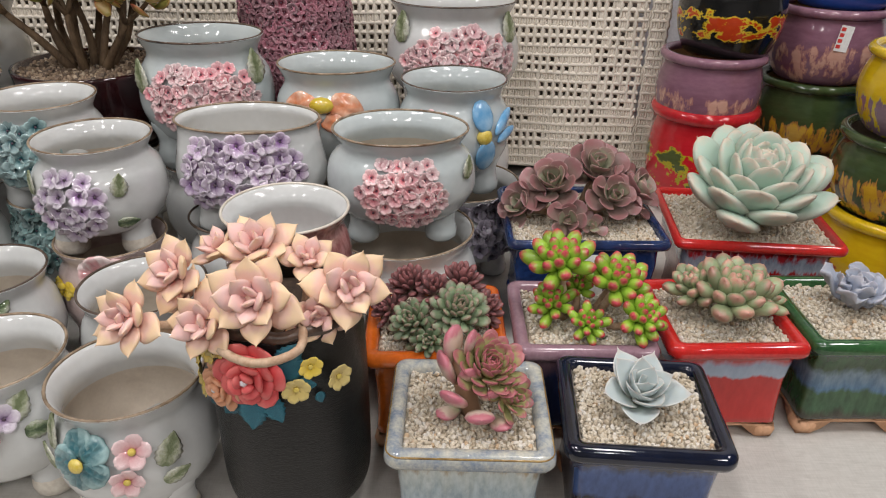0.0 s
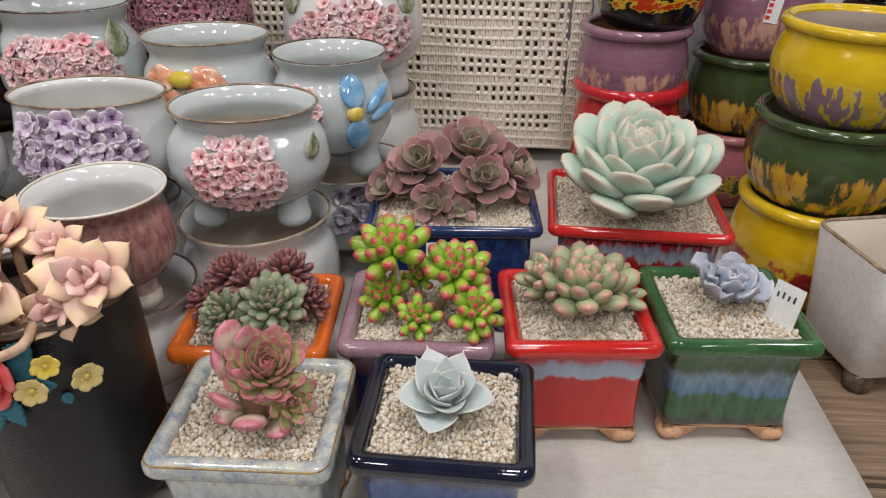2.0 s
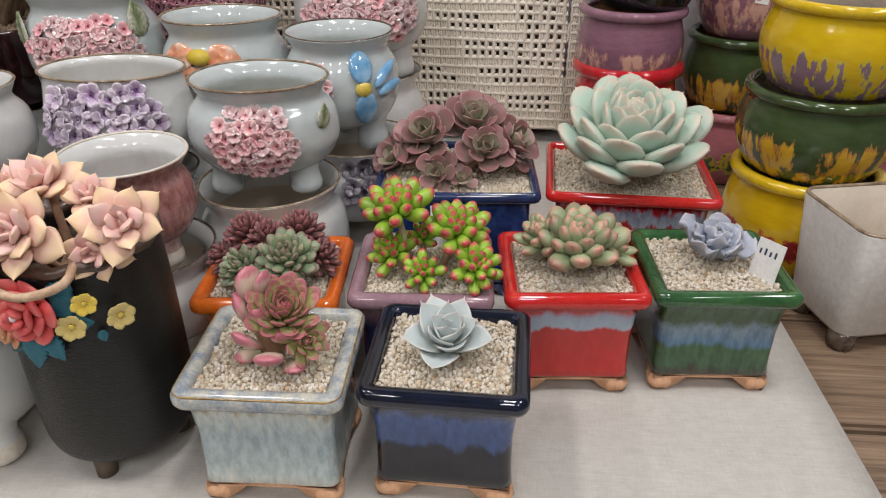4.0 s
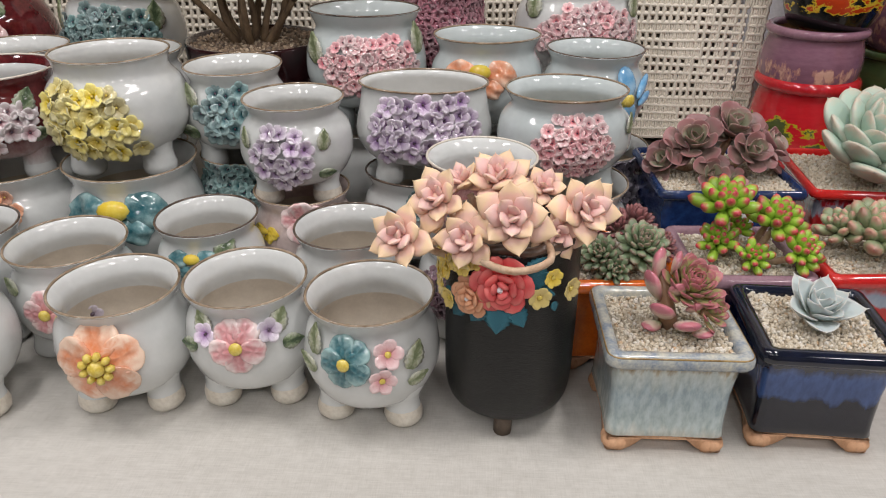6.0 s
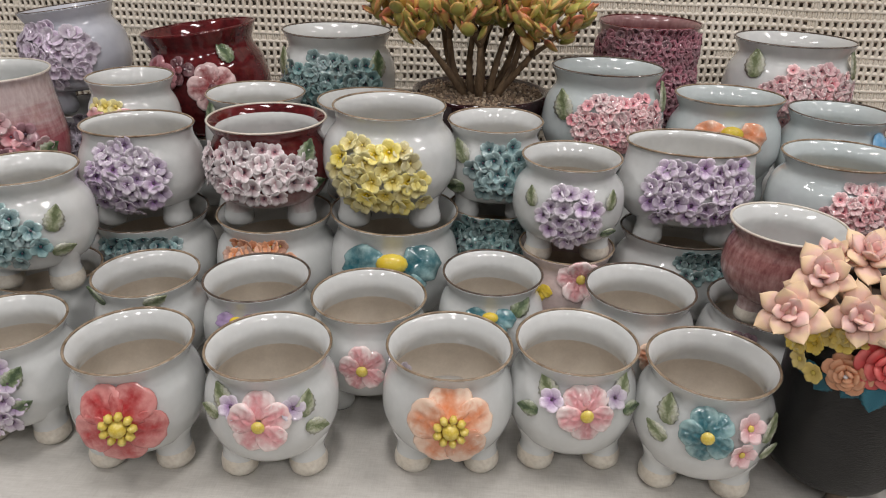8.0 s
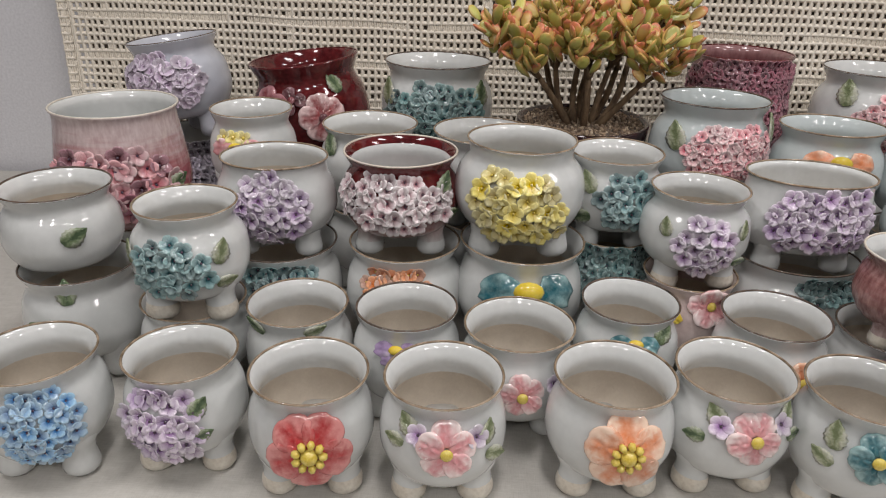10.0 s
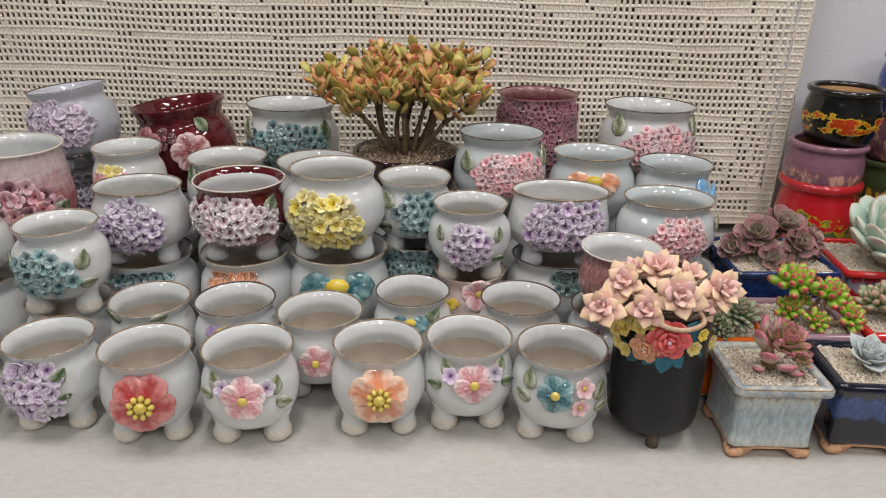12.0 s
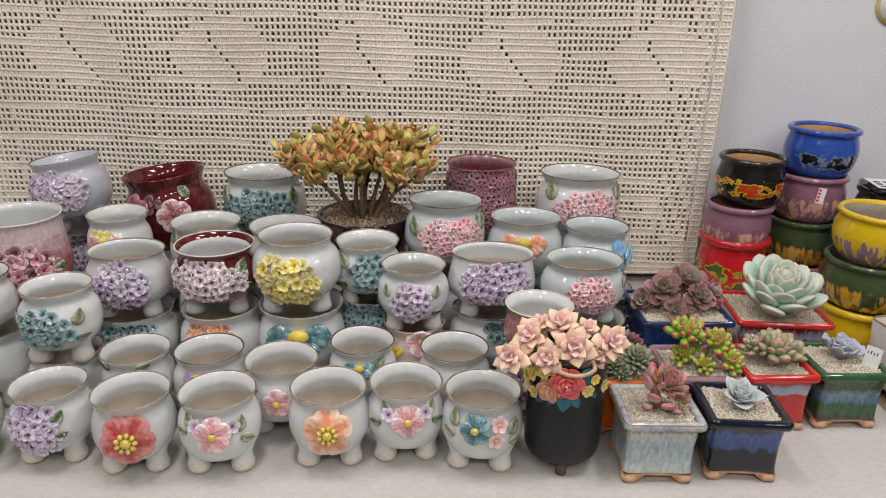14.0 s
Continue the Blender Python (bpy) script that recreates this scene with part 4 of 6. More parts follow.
c6l = footed_pot(0.023, 0.889, 0.119, 0.072, rim_mat=BROWN, glaze=GLAZE, label="white glazed pot with grey flowers under another pot")
cluster(c6l, -50, 0.075, 0.045, 0.034, 0.0105, "grey", "dark", 5, 66)
c6 = footed_pot(0.009, 0.883, 0.253, 0.0643, base=0.115, rim_mat=DARK_RIM, glaze=GLAZE_GREEN, label="celadon pot with pink flowers and blue bow" + U)
cluster(c6, -112, 0.078, 0.026, 0.026, 0.009, "pink", "dark", 6, 67)
for dz, dp, sc, rl in ((0.022, 0, 0.020, 0), (-0.022, 2, 0.020, 0), (0.012, 26, 0.024, 60), (-0.004, 30, 0.022, 80)):
    bm = bmesh.new()
    blob(bm, Matrix.Diagonal((sc * (0.7 if rl == 0 else 0.28), sc, 0.004, 1)), 12, 7)
    part("bow_wing", bm, PETAL["blue"], c6.ob, "glossy sky blue bow", on_body(c6, -58 + dp, 0.085 + dz, -rl, 0.003))
bm = bmesh.new()
blob(bm, Matrix.Diagonal((0.010, 0.010, 0.007, 1)), 12, 7)
part("bow_knot", bm, YOLK, c6.ob, "yellow glazed knot of the bow", on_body(c6, -58, 0.085, 0, 0.003))

# back row, along the hanging
b0l = footed_pot(-1.122, 1.035, 0.172, 0.075, rim_mat=DARK_RIM, label="white glazed pot covered with small grey flowers")
cluster(b0l, -55, 0.10, 0.09, 0.05, 0.0095, "grey", "dark", 5, 71)
b0 = footed_pot(-1.132, 1.040, 0.329, 0.0721, base=0.168, belly=1.1, glaze=GLAZE_LILAC, rim_mat=DARK_RIM, tilt=-8, label="pale lilac pot with daisy-like lilac flowers" + U)
cluster(b0, -100, 0.095, 0.062, 0.034, 0.0105, "mauve", "none", 8, 72)
b1l = footed_pot(-0.904, 1.022, 0.151, 0.08, label="white glazed pot under a dark red pot")
b1 = footed_pot(-0.909, 1.017, 0.309, 0.0864, base=0.147, belly=1.08, glaze=OXBLOOD, rim_mat=OXBLOOD, inner=OXBLOOD, feet=False, tilt=-7, label="glossy dark red pot with a moulded flower" + U)
big_flower(b1, -118, 0.098, 0.036, "wine", 4, 20, 0.007, eye=PETAL["plum"])
big_flower(b1, -66, 0.084, 0.034, "blushwine", 5, 10, 0.007, eye=PETAL["plum"])
big_flower(b1, -92, 0.112, 0.020, "plum", 3, 30, 0.006, eye=PETAL["wine"])
clay_leaf(b1, -42, 0.115, 0.03, 20, True)
b2l = footed_pot(-0.696, 1.042, 0.150, 0.08, label="white glazed pot under another pot")
b2 = footed_pot(-0.698, 1.040, 0.308, 0.0859, base=0.146, belly=1.06, sy=0.9, rim_mat=DARK_RIM, label="white pot with a wide dark teal flower cluster" + U)
cluster(b2, -90, 0.088, 0.062, 0.034, 0.0105, "deepteal", "dark", 6, 74, "teal")
clay_leaf(b2, -140, 0.10, 0.036, 10)
clay_leaf(b2, -40, 0.10, 0.036, -10, True)
b3l = footed_pot(-0.216, 1.063, 0.169, 0.078, label="white glazed pot under another pot")
b3 = footed_pot(-0.219, 1.068, 0.333, 0.0779, base=0.165, belly=1.0, neck=0.97, glaze=banded("wine_glaze", [(0.0, (0.08, 0.012, 0.02)), (0.9, (0.13, 0.025, 0.03)), (1.0, (0.3, 0.16, 0.16))], 0.16, 0.1), rim_mat=OXBLOOD, inner=GLAZE, feet=False, label="wine red pot covered in tiny pink flowers" + U)
cluster(b3, -88, 0.085, 0.125, 0.066, 0.0075, "wine", "dark", 6, 76)
b4l = footed_pot(0.004, 1.075, 0.155, 0.082, label="white glazed pot under another pot")
b4 = footed_pot(0.002, 1.073, 0.315, 0.0883, base=0.151, sy=0.9, rim_mat=DARK_RIM, label="white glazed pot with a wide pink flower cluster" + U)
cluster(b4, -82, 0.090, 0.068, 0.032, 0.0095, "pink", "dark", 6, 77, "rose")
clay_leaf(b4, -138, 0.115, 0.036, 10)
clay_leaf(b4, -32, 0.115, 0.036, -10)


# ---- succulents ----
SKIN = {
    "graptopetalum": leaf_skin("peach_succulent_skin", (0.74, 0.46, 0.42), (0.81, 0.54, 0.44), (0.84, 0.61, 0.39), (0.85, 0.63, 0.41), 0.5, 0.60, 0.4, 0.16),
    "graptopetalum_heart": leaf_skin("pink_succulent_skin", (0.72, 0.42, 0.42), (0.80, 0.52, 0.48), (0.84, 0.58, 0.46), (0.85, 0.61, 0.50), 0.5, 0.75, 0.4, 0.12),
    "echeveria": leaf_skin("powdery_green_succulent_skin", (0.38, 0.50, 0.40), (0.44, 0.57, 0.48), (0.60, 0.54, 0.44), (0.68, 0.50, 0.42), 0.5, 0.86, 0.4, 0.22),
    "purple": leaf_skin("dusky_purple_succulent_skin", (0.27, 0.26, 0.18), (0.26, 0.17, 0.15), (0.30, 0.14, 0.14), (0.42, 0.24, 0.24), 0.34, 0.66, 0.6, 0.35),
    "purple_heart": leaf_skin("dusky_green_succulent_skin", (0.30, 0.36, 0.20), (0.33, 0.33, 0.23), (0.34, 0.22, 0.19), (0.48, 0.28, 0.26), 0.42, 0.72, 0.5, 0.3),
    "jelly": leaf_skin("jelly_bean_succulent_skin", (0.18, 0.36, 0.04), (0.29, 0.46, 0.05), (0.50, 0.05, 0.08), (0.34, 0.46, 0.06), 0.26, 0.80, 0.1, 0.4),
    "ruby": leaf_skin("olive_pink_succulent_skin", (0.24, 0.33, 0.16), (0.31, 0.37, 0.21), (0.54, 0.27, 0.21), (0.40, 0.32, 0.21), 0.36, 0.84, 0.3, 0.5),
    "sage": leaf_skin("sage_succulent_skin", (0.18, 0.25, 0.13), (0.24, 0.32, 0.19), (0.28, 0.22, 0.16), (0.32, 0.18, 0.16), 0.4, 0.8, 0.3, 0.5),
    "maroon": leaf_skin("maroon_succulent_skin", (0.14, 0.12, 0.08), (0.17, 0.08, 0.08), (0.24, 0.09, 0.09), (0.26, 0.10, 0.10), 0.45, 0.7, 0.3, 0.35),
    "crested": leaf_skin("pink_green_succulent_skin", (0.42, 0.48, 0.17), (0.42, 0.42, 0.18), (0.42, 0.15, 0.16), (0.44, 0.10, 0.15), 0.35, 0.72, 0.6, 0.3),
    "magenta": leaf_skin("magenta_succulent_skin", (0.48, 0.54, 0.30), (0.72, 0.57, 0.47), (0.56, 0.20, 0.24), (0.52, 0.14, 0.20), 0.3, 0.70, 0.7, 0.2),
    "agave": leaf_skin("pale_blue_green_succulent_skin", (0.45, 0.53, 0.46), (0.52, 0.59, 0.59), (0.64, 0.61, 0.58), (0.74, 0.67, 0.62), 0.5, 0.85, 0.6, 0.15),
    "blue": leaf_skin("blue_grey_succulent_skin", (0.34, 0.38, 0.46), (0.42, 0.46, 0.55), (0.50, 0.50, 0.56), (0.50, 0.50, 0.56), 0.55, 0.8, 0.4, 0.2),
    "jade": leaf_skin("yellow_green_jade_skin", (0.34, 0.37, 0.10), (0.52, 0.50, 0.13), (0.60, 0.42, 0.12), (0.64, 0.24, 0.12), 0.32, 0.8, 0.6, 0.6),
    "jade_red": leaf_skin("orange_red_jade_skin", (0.54, 0.44, 0.13), (0.64, 0.42, 0.14), (0.62, 0.22, 0.12), (0.62, 0.18, 0.10), 0.32, 0.7, 0.7, 0.4),
}


def leaves_of(key, skin=None, **shape):
    if key not in MESHES:
        MESHES[key] = fleshy_leaf("leaf", SKIN[skin or key], **shape)
    return MESHES[key]


def rosette(plant, centre, radius, count, mesh, inner=None, axis=(0, 0, 1), spread=(82, 8), start_len=0.35, seed=1, core=0.16, low=0.0, stem=None):
    """A head of fleshy leaves set in a spiral round a short core; it faces along axis."""
    rng = random.Random(seed)
    bm = bmesh.new()
    blob(bm, Matrix.Diagonal((radius * core, radius * core, radius * core * 1.5, 1)), 10, 6)
    ax = Vector(axis).normalized()
    q = ax.to_track_quat("Z", "Y").to_matrix().to_4x4()
    head = part("rosette", bm, mesh.materials[0], plant, "", Matrix.Translation(centre) @ q)
    turn = rng.uniform(0, 360)
    for i in range(count):
        f = (i + 0.5) / count
        el = math.radians(spread[0] + (spread[1] - spread[0]) * f ** 0.85 + rng.uniform(-4, 4))
        length = radius * (start_len + (1 - start_len) * f ** 0.6) * rng.uniform(0.92, 1.08)
        a = math.radians(turn + i * 137.508 + rng.uniform(-5, 5))
        off = radius * core * (0.25 + 0.5 * f)
        m = (Matrix.Rotation(a, 4, "Z") @ Matrix.Translation((0, off, radius * core * (0.9 - 1.5 * f) + low * f))
             @ Matrix.Rotation(el, 4, "X") @ Matrix.Rotation(rng.uniform(-0.12, 0.12), 4, "Y") @ Matrix.Diagonal((length, length, length, 1)))
        part("leaf", inner if inner and f < 0.45 else mesh, None, head, "", m)
    return head


def gravel(x, y, hx, hy, z, label, mat=None, size=0.0020, seed=1, round_=False, sides=None):
    """Loose stones heaped as a bed: many small irregular pebbles in one mesh."""
    rng = random.Random(seed)
    verts, faces = [], []
    bm = bmesh.new()
    bmesh.ops.create_icosphere(bm, subdivisions=1, radius=1.0)
    tv = np.array([v.co[:] for v in bm.verts])
    tf = [[v.index for v in f.verts] for f in bm.faces]
    bm.free()
    step = size * 1.55
    nx, ny = int(hx / step), int(hy / step)
    for layer in range(2):
        for j in range(-ny, ny + 1):
            for i in range(-nx, nx + 1):
                px, py = (i + rng.uniform(-0.45, 0.45)) * step, (j + rng.uniform(-0.45, 0.45)) * step
                if abs(px) > hx - size or abs(py) > hy - size or (round_ and (px / hx) ** 2 + (py / hy) ** 2 > 0.98):
                    continue
                if layer and rng.random() < 0.45:
                    continue
                s = size * rng.choice((0.75, 0.9, 1.0, 1.1, 1.35))
                rot = Euler((rng.uniform(0, 6), rng.uniform(0, 6), rng.uniform(0, 6))).to_matrix()
                sc = np.array([s * rng.uniform(0.8, 1.25), s * rng.uniform(0.75, 1.1), s * rng.uniform(0.6, 0.9)])
                pts = (tv * (1 + np.array([[rng.uniform(-0.2, 0.2)] for _ in range(len(tv))])) * sc) @ np.array(rot).T
                base = len(verts)
                zz = -size * 1.2 + layer * size * rng.uniform(0.5, 1.3)
                verts.extend((pts + np.array([px, py, zz])).tolist())
                faces.extend([[base + k for k in f] for f in tf])
    me = bpy.data.meshes.new("gravel")
    me.from_pydata(verts, [], faces)
    me.materials.append(mat or GRAVEL)
    ob = new("gravel", me)
    ob.matrix_basis = pose(x, y, z)
    return tagged(ob, label, "gravel", kind="stuff")


# ---- square footed pots ----
def square_ring(hx, hy, z, corner, n=6, bow_=0.0):
    pts = []
    for k, (sx, sy) in enumerate(((1, 1), (-1, 1), (-1, -1), (1, -1))):
        for i in range(n):
            a = math.pi / 2 * k + math.pi / 2 * i / (n - 1)
            pts.append(((hx - corner) * sx + corner * math.cos(a), (hy - corner) * sy + corner * math.sin(a), z))
        nxt = ((-1, 1), (-1, -1), (1, -1), (1, 1))[k]
        for t in (0.25, 0.5, 0.75):
            e0 = ((hx - corner) * sx + (corner * math.cos(math.pi / 2 * (k + 1))), (hy - corner) * sy + corner * math.sin(math.pi / 2 * (k + 1)))
            e1 = ((hx - corner) * nxt[0] + corner * math.cos(math.pi / 2 * (k + 1)), (hy - corner) * nxt[1] + corner * math.sin(math.pi / 2 * (k + 1)))
            px, py = e0[0] + (e1[0] - e0[0]) * t, e0[1] + (e1[1] - e0[1]) * t
            s = 1 - bow_ * (1 - (2 * t - 1) ** 2)
            pts.append((px * (s if abs(px) > abs(py) else 1), py * (s if abs(py) >= abs(px) else 1), z))
    return pts


def bracket_foot(sx, sy_, thick=0.011):
    """A corner bracket of clay: a round knuckle at the corner, and a scrolled wing along each of the two sides."""
    bm = bmesh.new()
    wing = ((0.0, 0.0), (0.015, 0.0), (0.0195, 0.003), (0.0215, 0.0075), (0.0265, 0.0100), (0.0315, 0.0135), (0.0335, 0.0175), (0.0, 0.0175))
    for along_x in (True, False):
        rows = []
        for d in (0.0, thick):
            rows.append([bm.verts.new((-sx * u, -sy_ * d, z) if along_x else (-sx * d, -sy_ * u, z)) for u, z in wing])
        n = len(wing)
        bm.faces.new(rows[0])
        bm.faces.new(rows[1][::-1])
        for k in range(n):
            bm.faces.new((rows[0][k], rows[0][(k + 1) % n], rows[1][(k + 1) % n], rows[1][k]))
    bmesh.ops.bevel(bm, geom=bm.edges[:], offset=0.0014, segments=2, affect="EDGES", clamp_overlap=True)
    for dx, dy, rr in ((0.007, 0.007, 0.0105), (0.013, 0.005, 0.0078), (0.005, 0.013, 0.0078)):
        blob(bm, Matrix.Translation((-sx * dx, -sy_ * dy, 0.0082)) @ Matrix.Diagonal((rr, rr, 0.0082, 1)), 12, 8)
    bmesh.ops.recalc_face_normals(bm, faces=bm.faces[:])
    return bm


def square_pot(x, y, hx, hy, top, label, body_mat, rim_mat, yaw=0.0, base=TABLE_Z, waist=0.85, foot=0.81, rim_h=0.014, foot_mat=None, rim_w=0.013, group="square succulent pots", foot_h=0.020):
    """A square glazed pot: tapering walls, a thick rolled rim, terracotta bracket feet."""
    h = top - base
    ob = thing("square_pot", pose(x, y, base, 0, 0, yaw), label, "flower pot", group)
    c = 0.010
    rings = []
    for s, z, cc in ((foot, foot_h * 0.85, 0.008), (foot + 0.035, foot_h * 0.97, 0.009), (foot + 0.02, foot_h + 0.006, 0.009), (foot + 0.015, h * 0.35, 0.009), (waist - 0.025, h * 0.58, 0.009), (waist, h * 0.72, 0.010),
                     (0.88, h - rim_h - 0.004, 0.011), (0.93, h - rim_h, 0.011)):
        rings.append(square_ring(hx * s, hy * s, z, cc, bow_=0.02))
    part("body", rings_bm(rings), body_mat, ob)
    rings = []
    for dx, z, cc in ((-0.006, h - rim_h, c), (-0.001, h - rim_h + 0.001, c + 0.001), (0.0, h - rim_h + 0.004, c + 0.001), (-0.0005, h - 0.004, c), (-0.003, h - 0.0008, c - 0.001), (-rim_w * 0.5, h, c - 0.003),
                      (-rim_w + 0.002, h - 0.001, 0.005), (-rim_w, h - 0.004, 0.004), (-rim_w - 0.001, h - 0.016, 0.004)):
        rings.append(square_ring(hx + dx, hy + dx, z, max(0.003, cc)))
    part("rim", rings_bm(rings, False), rim_mat, ob)
    part("soil", rings_bm([square_ring(hx - rim_w, hy - rim_w, h - 0.0105, 0.004), square_ring(hx - rim_w, hy - rim_w, h - 0.0085, 0.004)]), GRIT, ob, "fine cream grit")
    for sx in (-1, 1):
        for sy_ in (-1, 1):
            part("foot", bracket_foot(sx, sy_), foot_mat or TERRACOTTA, ob, "", Matrix.Translation((sx * (hx * foot + 0.001), sy_ * (hy * foot + 0.001), 0)))
    part("base", box_bm(-hx * foot - 0.0005, hx * foot + 0.0005, -hy * foot - 0.0005, hy * foot + 0.0005, 0.0125, 0.0185, 0.0025), foot_mat or TERRACOTTA, ob)
    return ob


P = "square glazed pot on terracotta feet, "
PALE_BLUE = banded("pale_blue_run_glaze", [(0.12, (0.66, 0.64, 0.56)), (0.3, (0.46, 0.53, 0.52)), (0.6, (0.38, 0.46, 0.49)), (0.82, (0.52, 0.56, 0.53)), (0.9, (0.36, 0.28, 0.16))], 0.107, 0.4, (130, 130, 25), 0.16, 0.5)
PALE_RIM = surface("pale_blue_mottled_rim", (0.13, 0.20, 0.31), (0.60, 0.58, 0.48), 0.12, 75, 420, 0.3, 0.4)
EDGE = surface("ochre_brown_edge", (0.12, 0.06, 0.015), (0.40, 0.27, 0.10), 0.2, 90, 400, 0.2, 0.3)
edged = square_pot(0.034, 0.463, 0.0625, 0.060, 0.107, P + "mottled pale blue, brown edge", PALE_BLUE, PALE_RIM, 1)
for zz, rr in ((0.1005, 0.0011), (0.1095, 0.0009)):
    ring = square_ring(0.0622 - (0.0016 if zz > 0.1 else 0), 0.0597 - (0.0016 if zz > 0.1 else 0), zz, 0.0105)
    part("edge_line", tube_bm(ring, [rr] * len(ring), 6, True), EDGE, edged, "ochre-brown glaze line on the rim")
NAVY = banded("navy_run_glaze", [(0.1, (0.006, 0.006, 0.012)), (0.50, (0.008, 0.009, 0.02)), (0.55, (0.04, 0.08, 0.22)), (0.78, (0.05, 0.10, 0.28)), (0.86, (0.012, 0.014, 0.03))], 0.107, 0.3, (55, 55, 20), 0.08, 0.3)
NAVY_RIM = surface("navy_black_rim", (0.003, 0.004, 0.008), (0.008, 0.012, 0.032), 0.06, 40, 300, 0.1, 0.5)
square_pot(0.168, 0.473, 0.0625, 0.060, 0.107, P + "black and navy blue", NAVY, NAVY_RIM, -2)
ORANGE = surface("orange_glaze", (0.58, 0.10, 0.008), (0.70, 0.16, 0.02), 0.1, 30, 300, 0.1, 0.5)
square_pot(0.002, 0.584, 0.064, 0.063, 0.107, P + "bright orange", ORANGE, ORANGE, 3)
MAUVE = surface("mauve_glaze", (0.26, 0.15, 0.19), (0.34, 0.21, 0.25), 0.14, 30, 300, 0.15, 0.4)
MAUVE_BODY = banded("mauve_navy_glaze", [(0.5, (0.02, 0.03, 0.09)), (0.7, (0.03, 0.04, 0.12)), (0.85, (0.26, 0.15, 0.19))], 0.107, 0.25)
square_pot(0.136, 0.600, 0.064, 0.062, 0.107, P + "mauve with a dark blue body", MAUVE_BODY, MAUVE, 2)
RED = surface("signal_red_glaze", (0.50, 0.014, 0.014), (0.60, 0.03, 0.025), 0.09, 30, 300, 0.1, 0.5)
RED_BODY = banded("red_pale_blue_glaze", [(0.6, (0.55, 0.025, 0.02)), (0.66, (0.55, 0.025, 0.02)), (0.69, (0.42, 0.50, 0.60)), (0.80, (0.34, 0.40, 0.52)), (0.86, (0.5, 0.03, 0.03))], 0.107, 0.16, (60, 60, 10), 0.1, 0.2)
square_pot(0.270, 0.612, 0.064, 0.063, 0.107, P + "red with a pale blue band", RED_BODY, RED, 4)
GREEN = surface("bottle_green_glaze", (0.015, 0.06, 0.022), (0.05, 0.14, 0.05), 0.08, 40, 300, 0.1, 0.5)
GREEN_BODY = banded("green_blue_run_glaze", [(0.2, (0.05, 0.05, 0.03)), (0.28, (0.045, 0.11, 0.05)), (0.45, (0.05, 0.12, 0.05)), (0.5, (0.10, 0.20, 0.32)), (0.66, (0.20, 0.28, 0.34)), (0.74, (0.06, 0.10, 0.05)), (0.85, (0.03, 0.09, 0.03))], 0.107, 0.3, (40, 40, 14), 0.1, 0.4)
square_pot(0.401, 0.625, 0.064, 0.064, 0.107, P + "dark green with a blue band", GREEN_BODY, GREEN, 3)
COBALT = surface("rough_cobalt_glaze", (0.010, 0.022, 0.10), (0.035, 0.10, 0.34), 0.16, 60, 160, 1.0, 0.5)
COBALT_RIM = surface("dark_cobalt_rim", (0.008, 0.012, 0.04), (0.02, 0.05, 0.16), 0.1, 40, 200, 0.4, 0.5)
square_pot(0.156, 0.778, 0.088, 0.078, 0.130, "low square pot with rough cobalt blue glaze", COBALT, COBALT_RIM, 3, waist=0.88, foot=0.76, rim_h=0.012, foot_mat=COBALT, rim_w=0.009)
RED_ROUGH = banded("red_rough_glaze", [(0.3, (0.30, 0.012, 0.016)), (0.6, (0.55, 0.03, 0.03)), (0.72, (0.50, 0.03, 0.03)), (0.76, (0.45, 0.48, 0.56)), (0.84, (0.36, 0.40, 0.50)), (0.9, (0.45, 0.02, 0.03))], 0.13, 0.3, (150, 150, 60), 0.15, 0.6)
square_pot(0.345, 0.782, 0.090, 0.076, 0.130, "low square red pot with a pale band", RED_ROUGH, RED, -3, waist=0.86, foot=0.72, rim_h=0.012, foot_mat=RED_ROUGH, rim_w=0.009)

for k, (gx, gy, hx, hy, gz, yaw) in enumerate(((0.034, 0.463, 0.050, 0.048, 0.102, 1), (0.168, 0.473, 0.050, 0.048, 0.102, -2), (0.002, 0.584, 0.051, 0.050, 0.102, 3), (0.136, 0.600, 0.051, 0.049, 0.102, 2),
                                               (0.270, 0.612, 0.051, 0.050, 0.102, 4), (0.401, 0.625, 0.051, 0.051, 0.102, 3), (0.156, 0.778, 0.079, 0.069, 0.124, 3), (0.345, 0.782, 0.081, 0.067, 0.124, -3))):
    g = gravel(gx, gy, hx, hy, gz, "cream pumice gravel filling a square pot", seed=100 + k)
    g.matrix_basis = pose(gx, gy, gz, 0, 0, yaw)


def plant(name, x, y, z, label, category="succulent"):
    return thing(name, pose(x, y, z), label, category, "succulents in pots")


# powdery green echeveria in the large red pot
pl = plant("echeveria", 0.338, 0.775, 0.124, "large powdery green rosette with pinkish leaf edges")
big = leaves_of("echeveria", width=0.62, thick=0.24, widest=0.60, point=0.06, curl=0.30, cup=0.14, plump=True)
rosette(pl, (0, -0.014, 0.043), 0.079, 46, big, axis=(-0.03, -0.34, 0.94), spread=(86, 10), start_len=0.42, seed=5, core=0.20, low=-0.012)

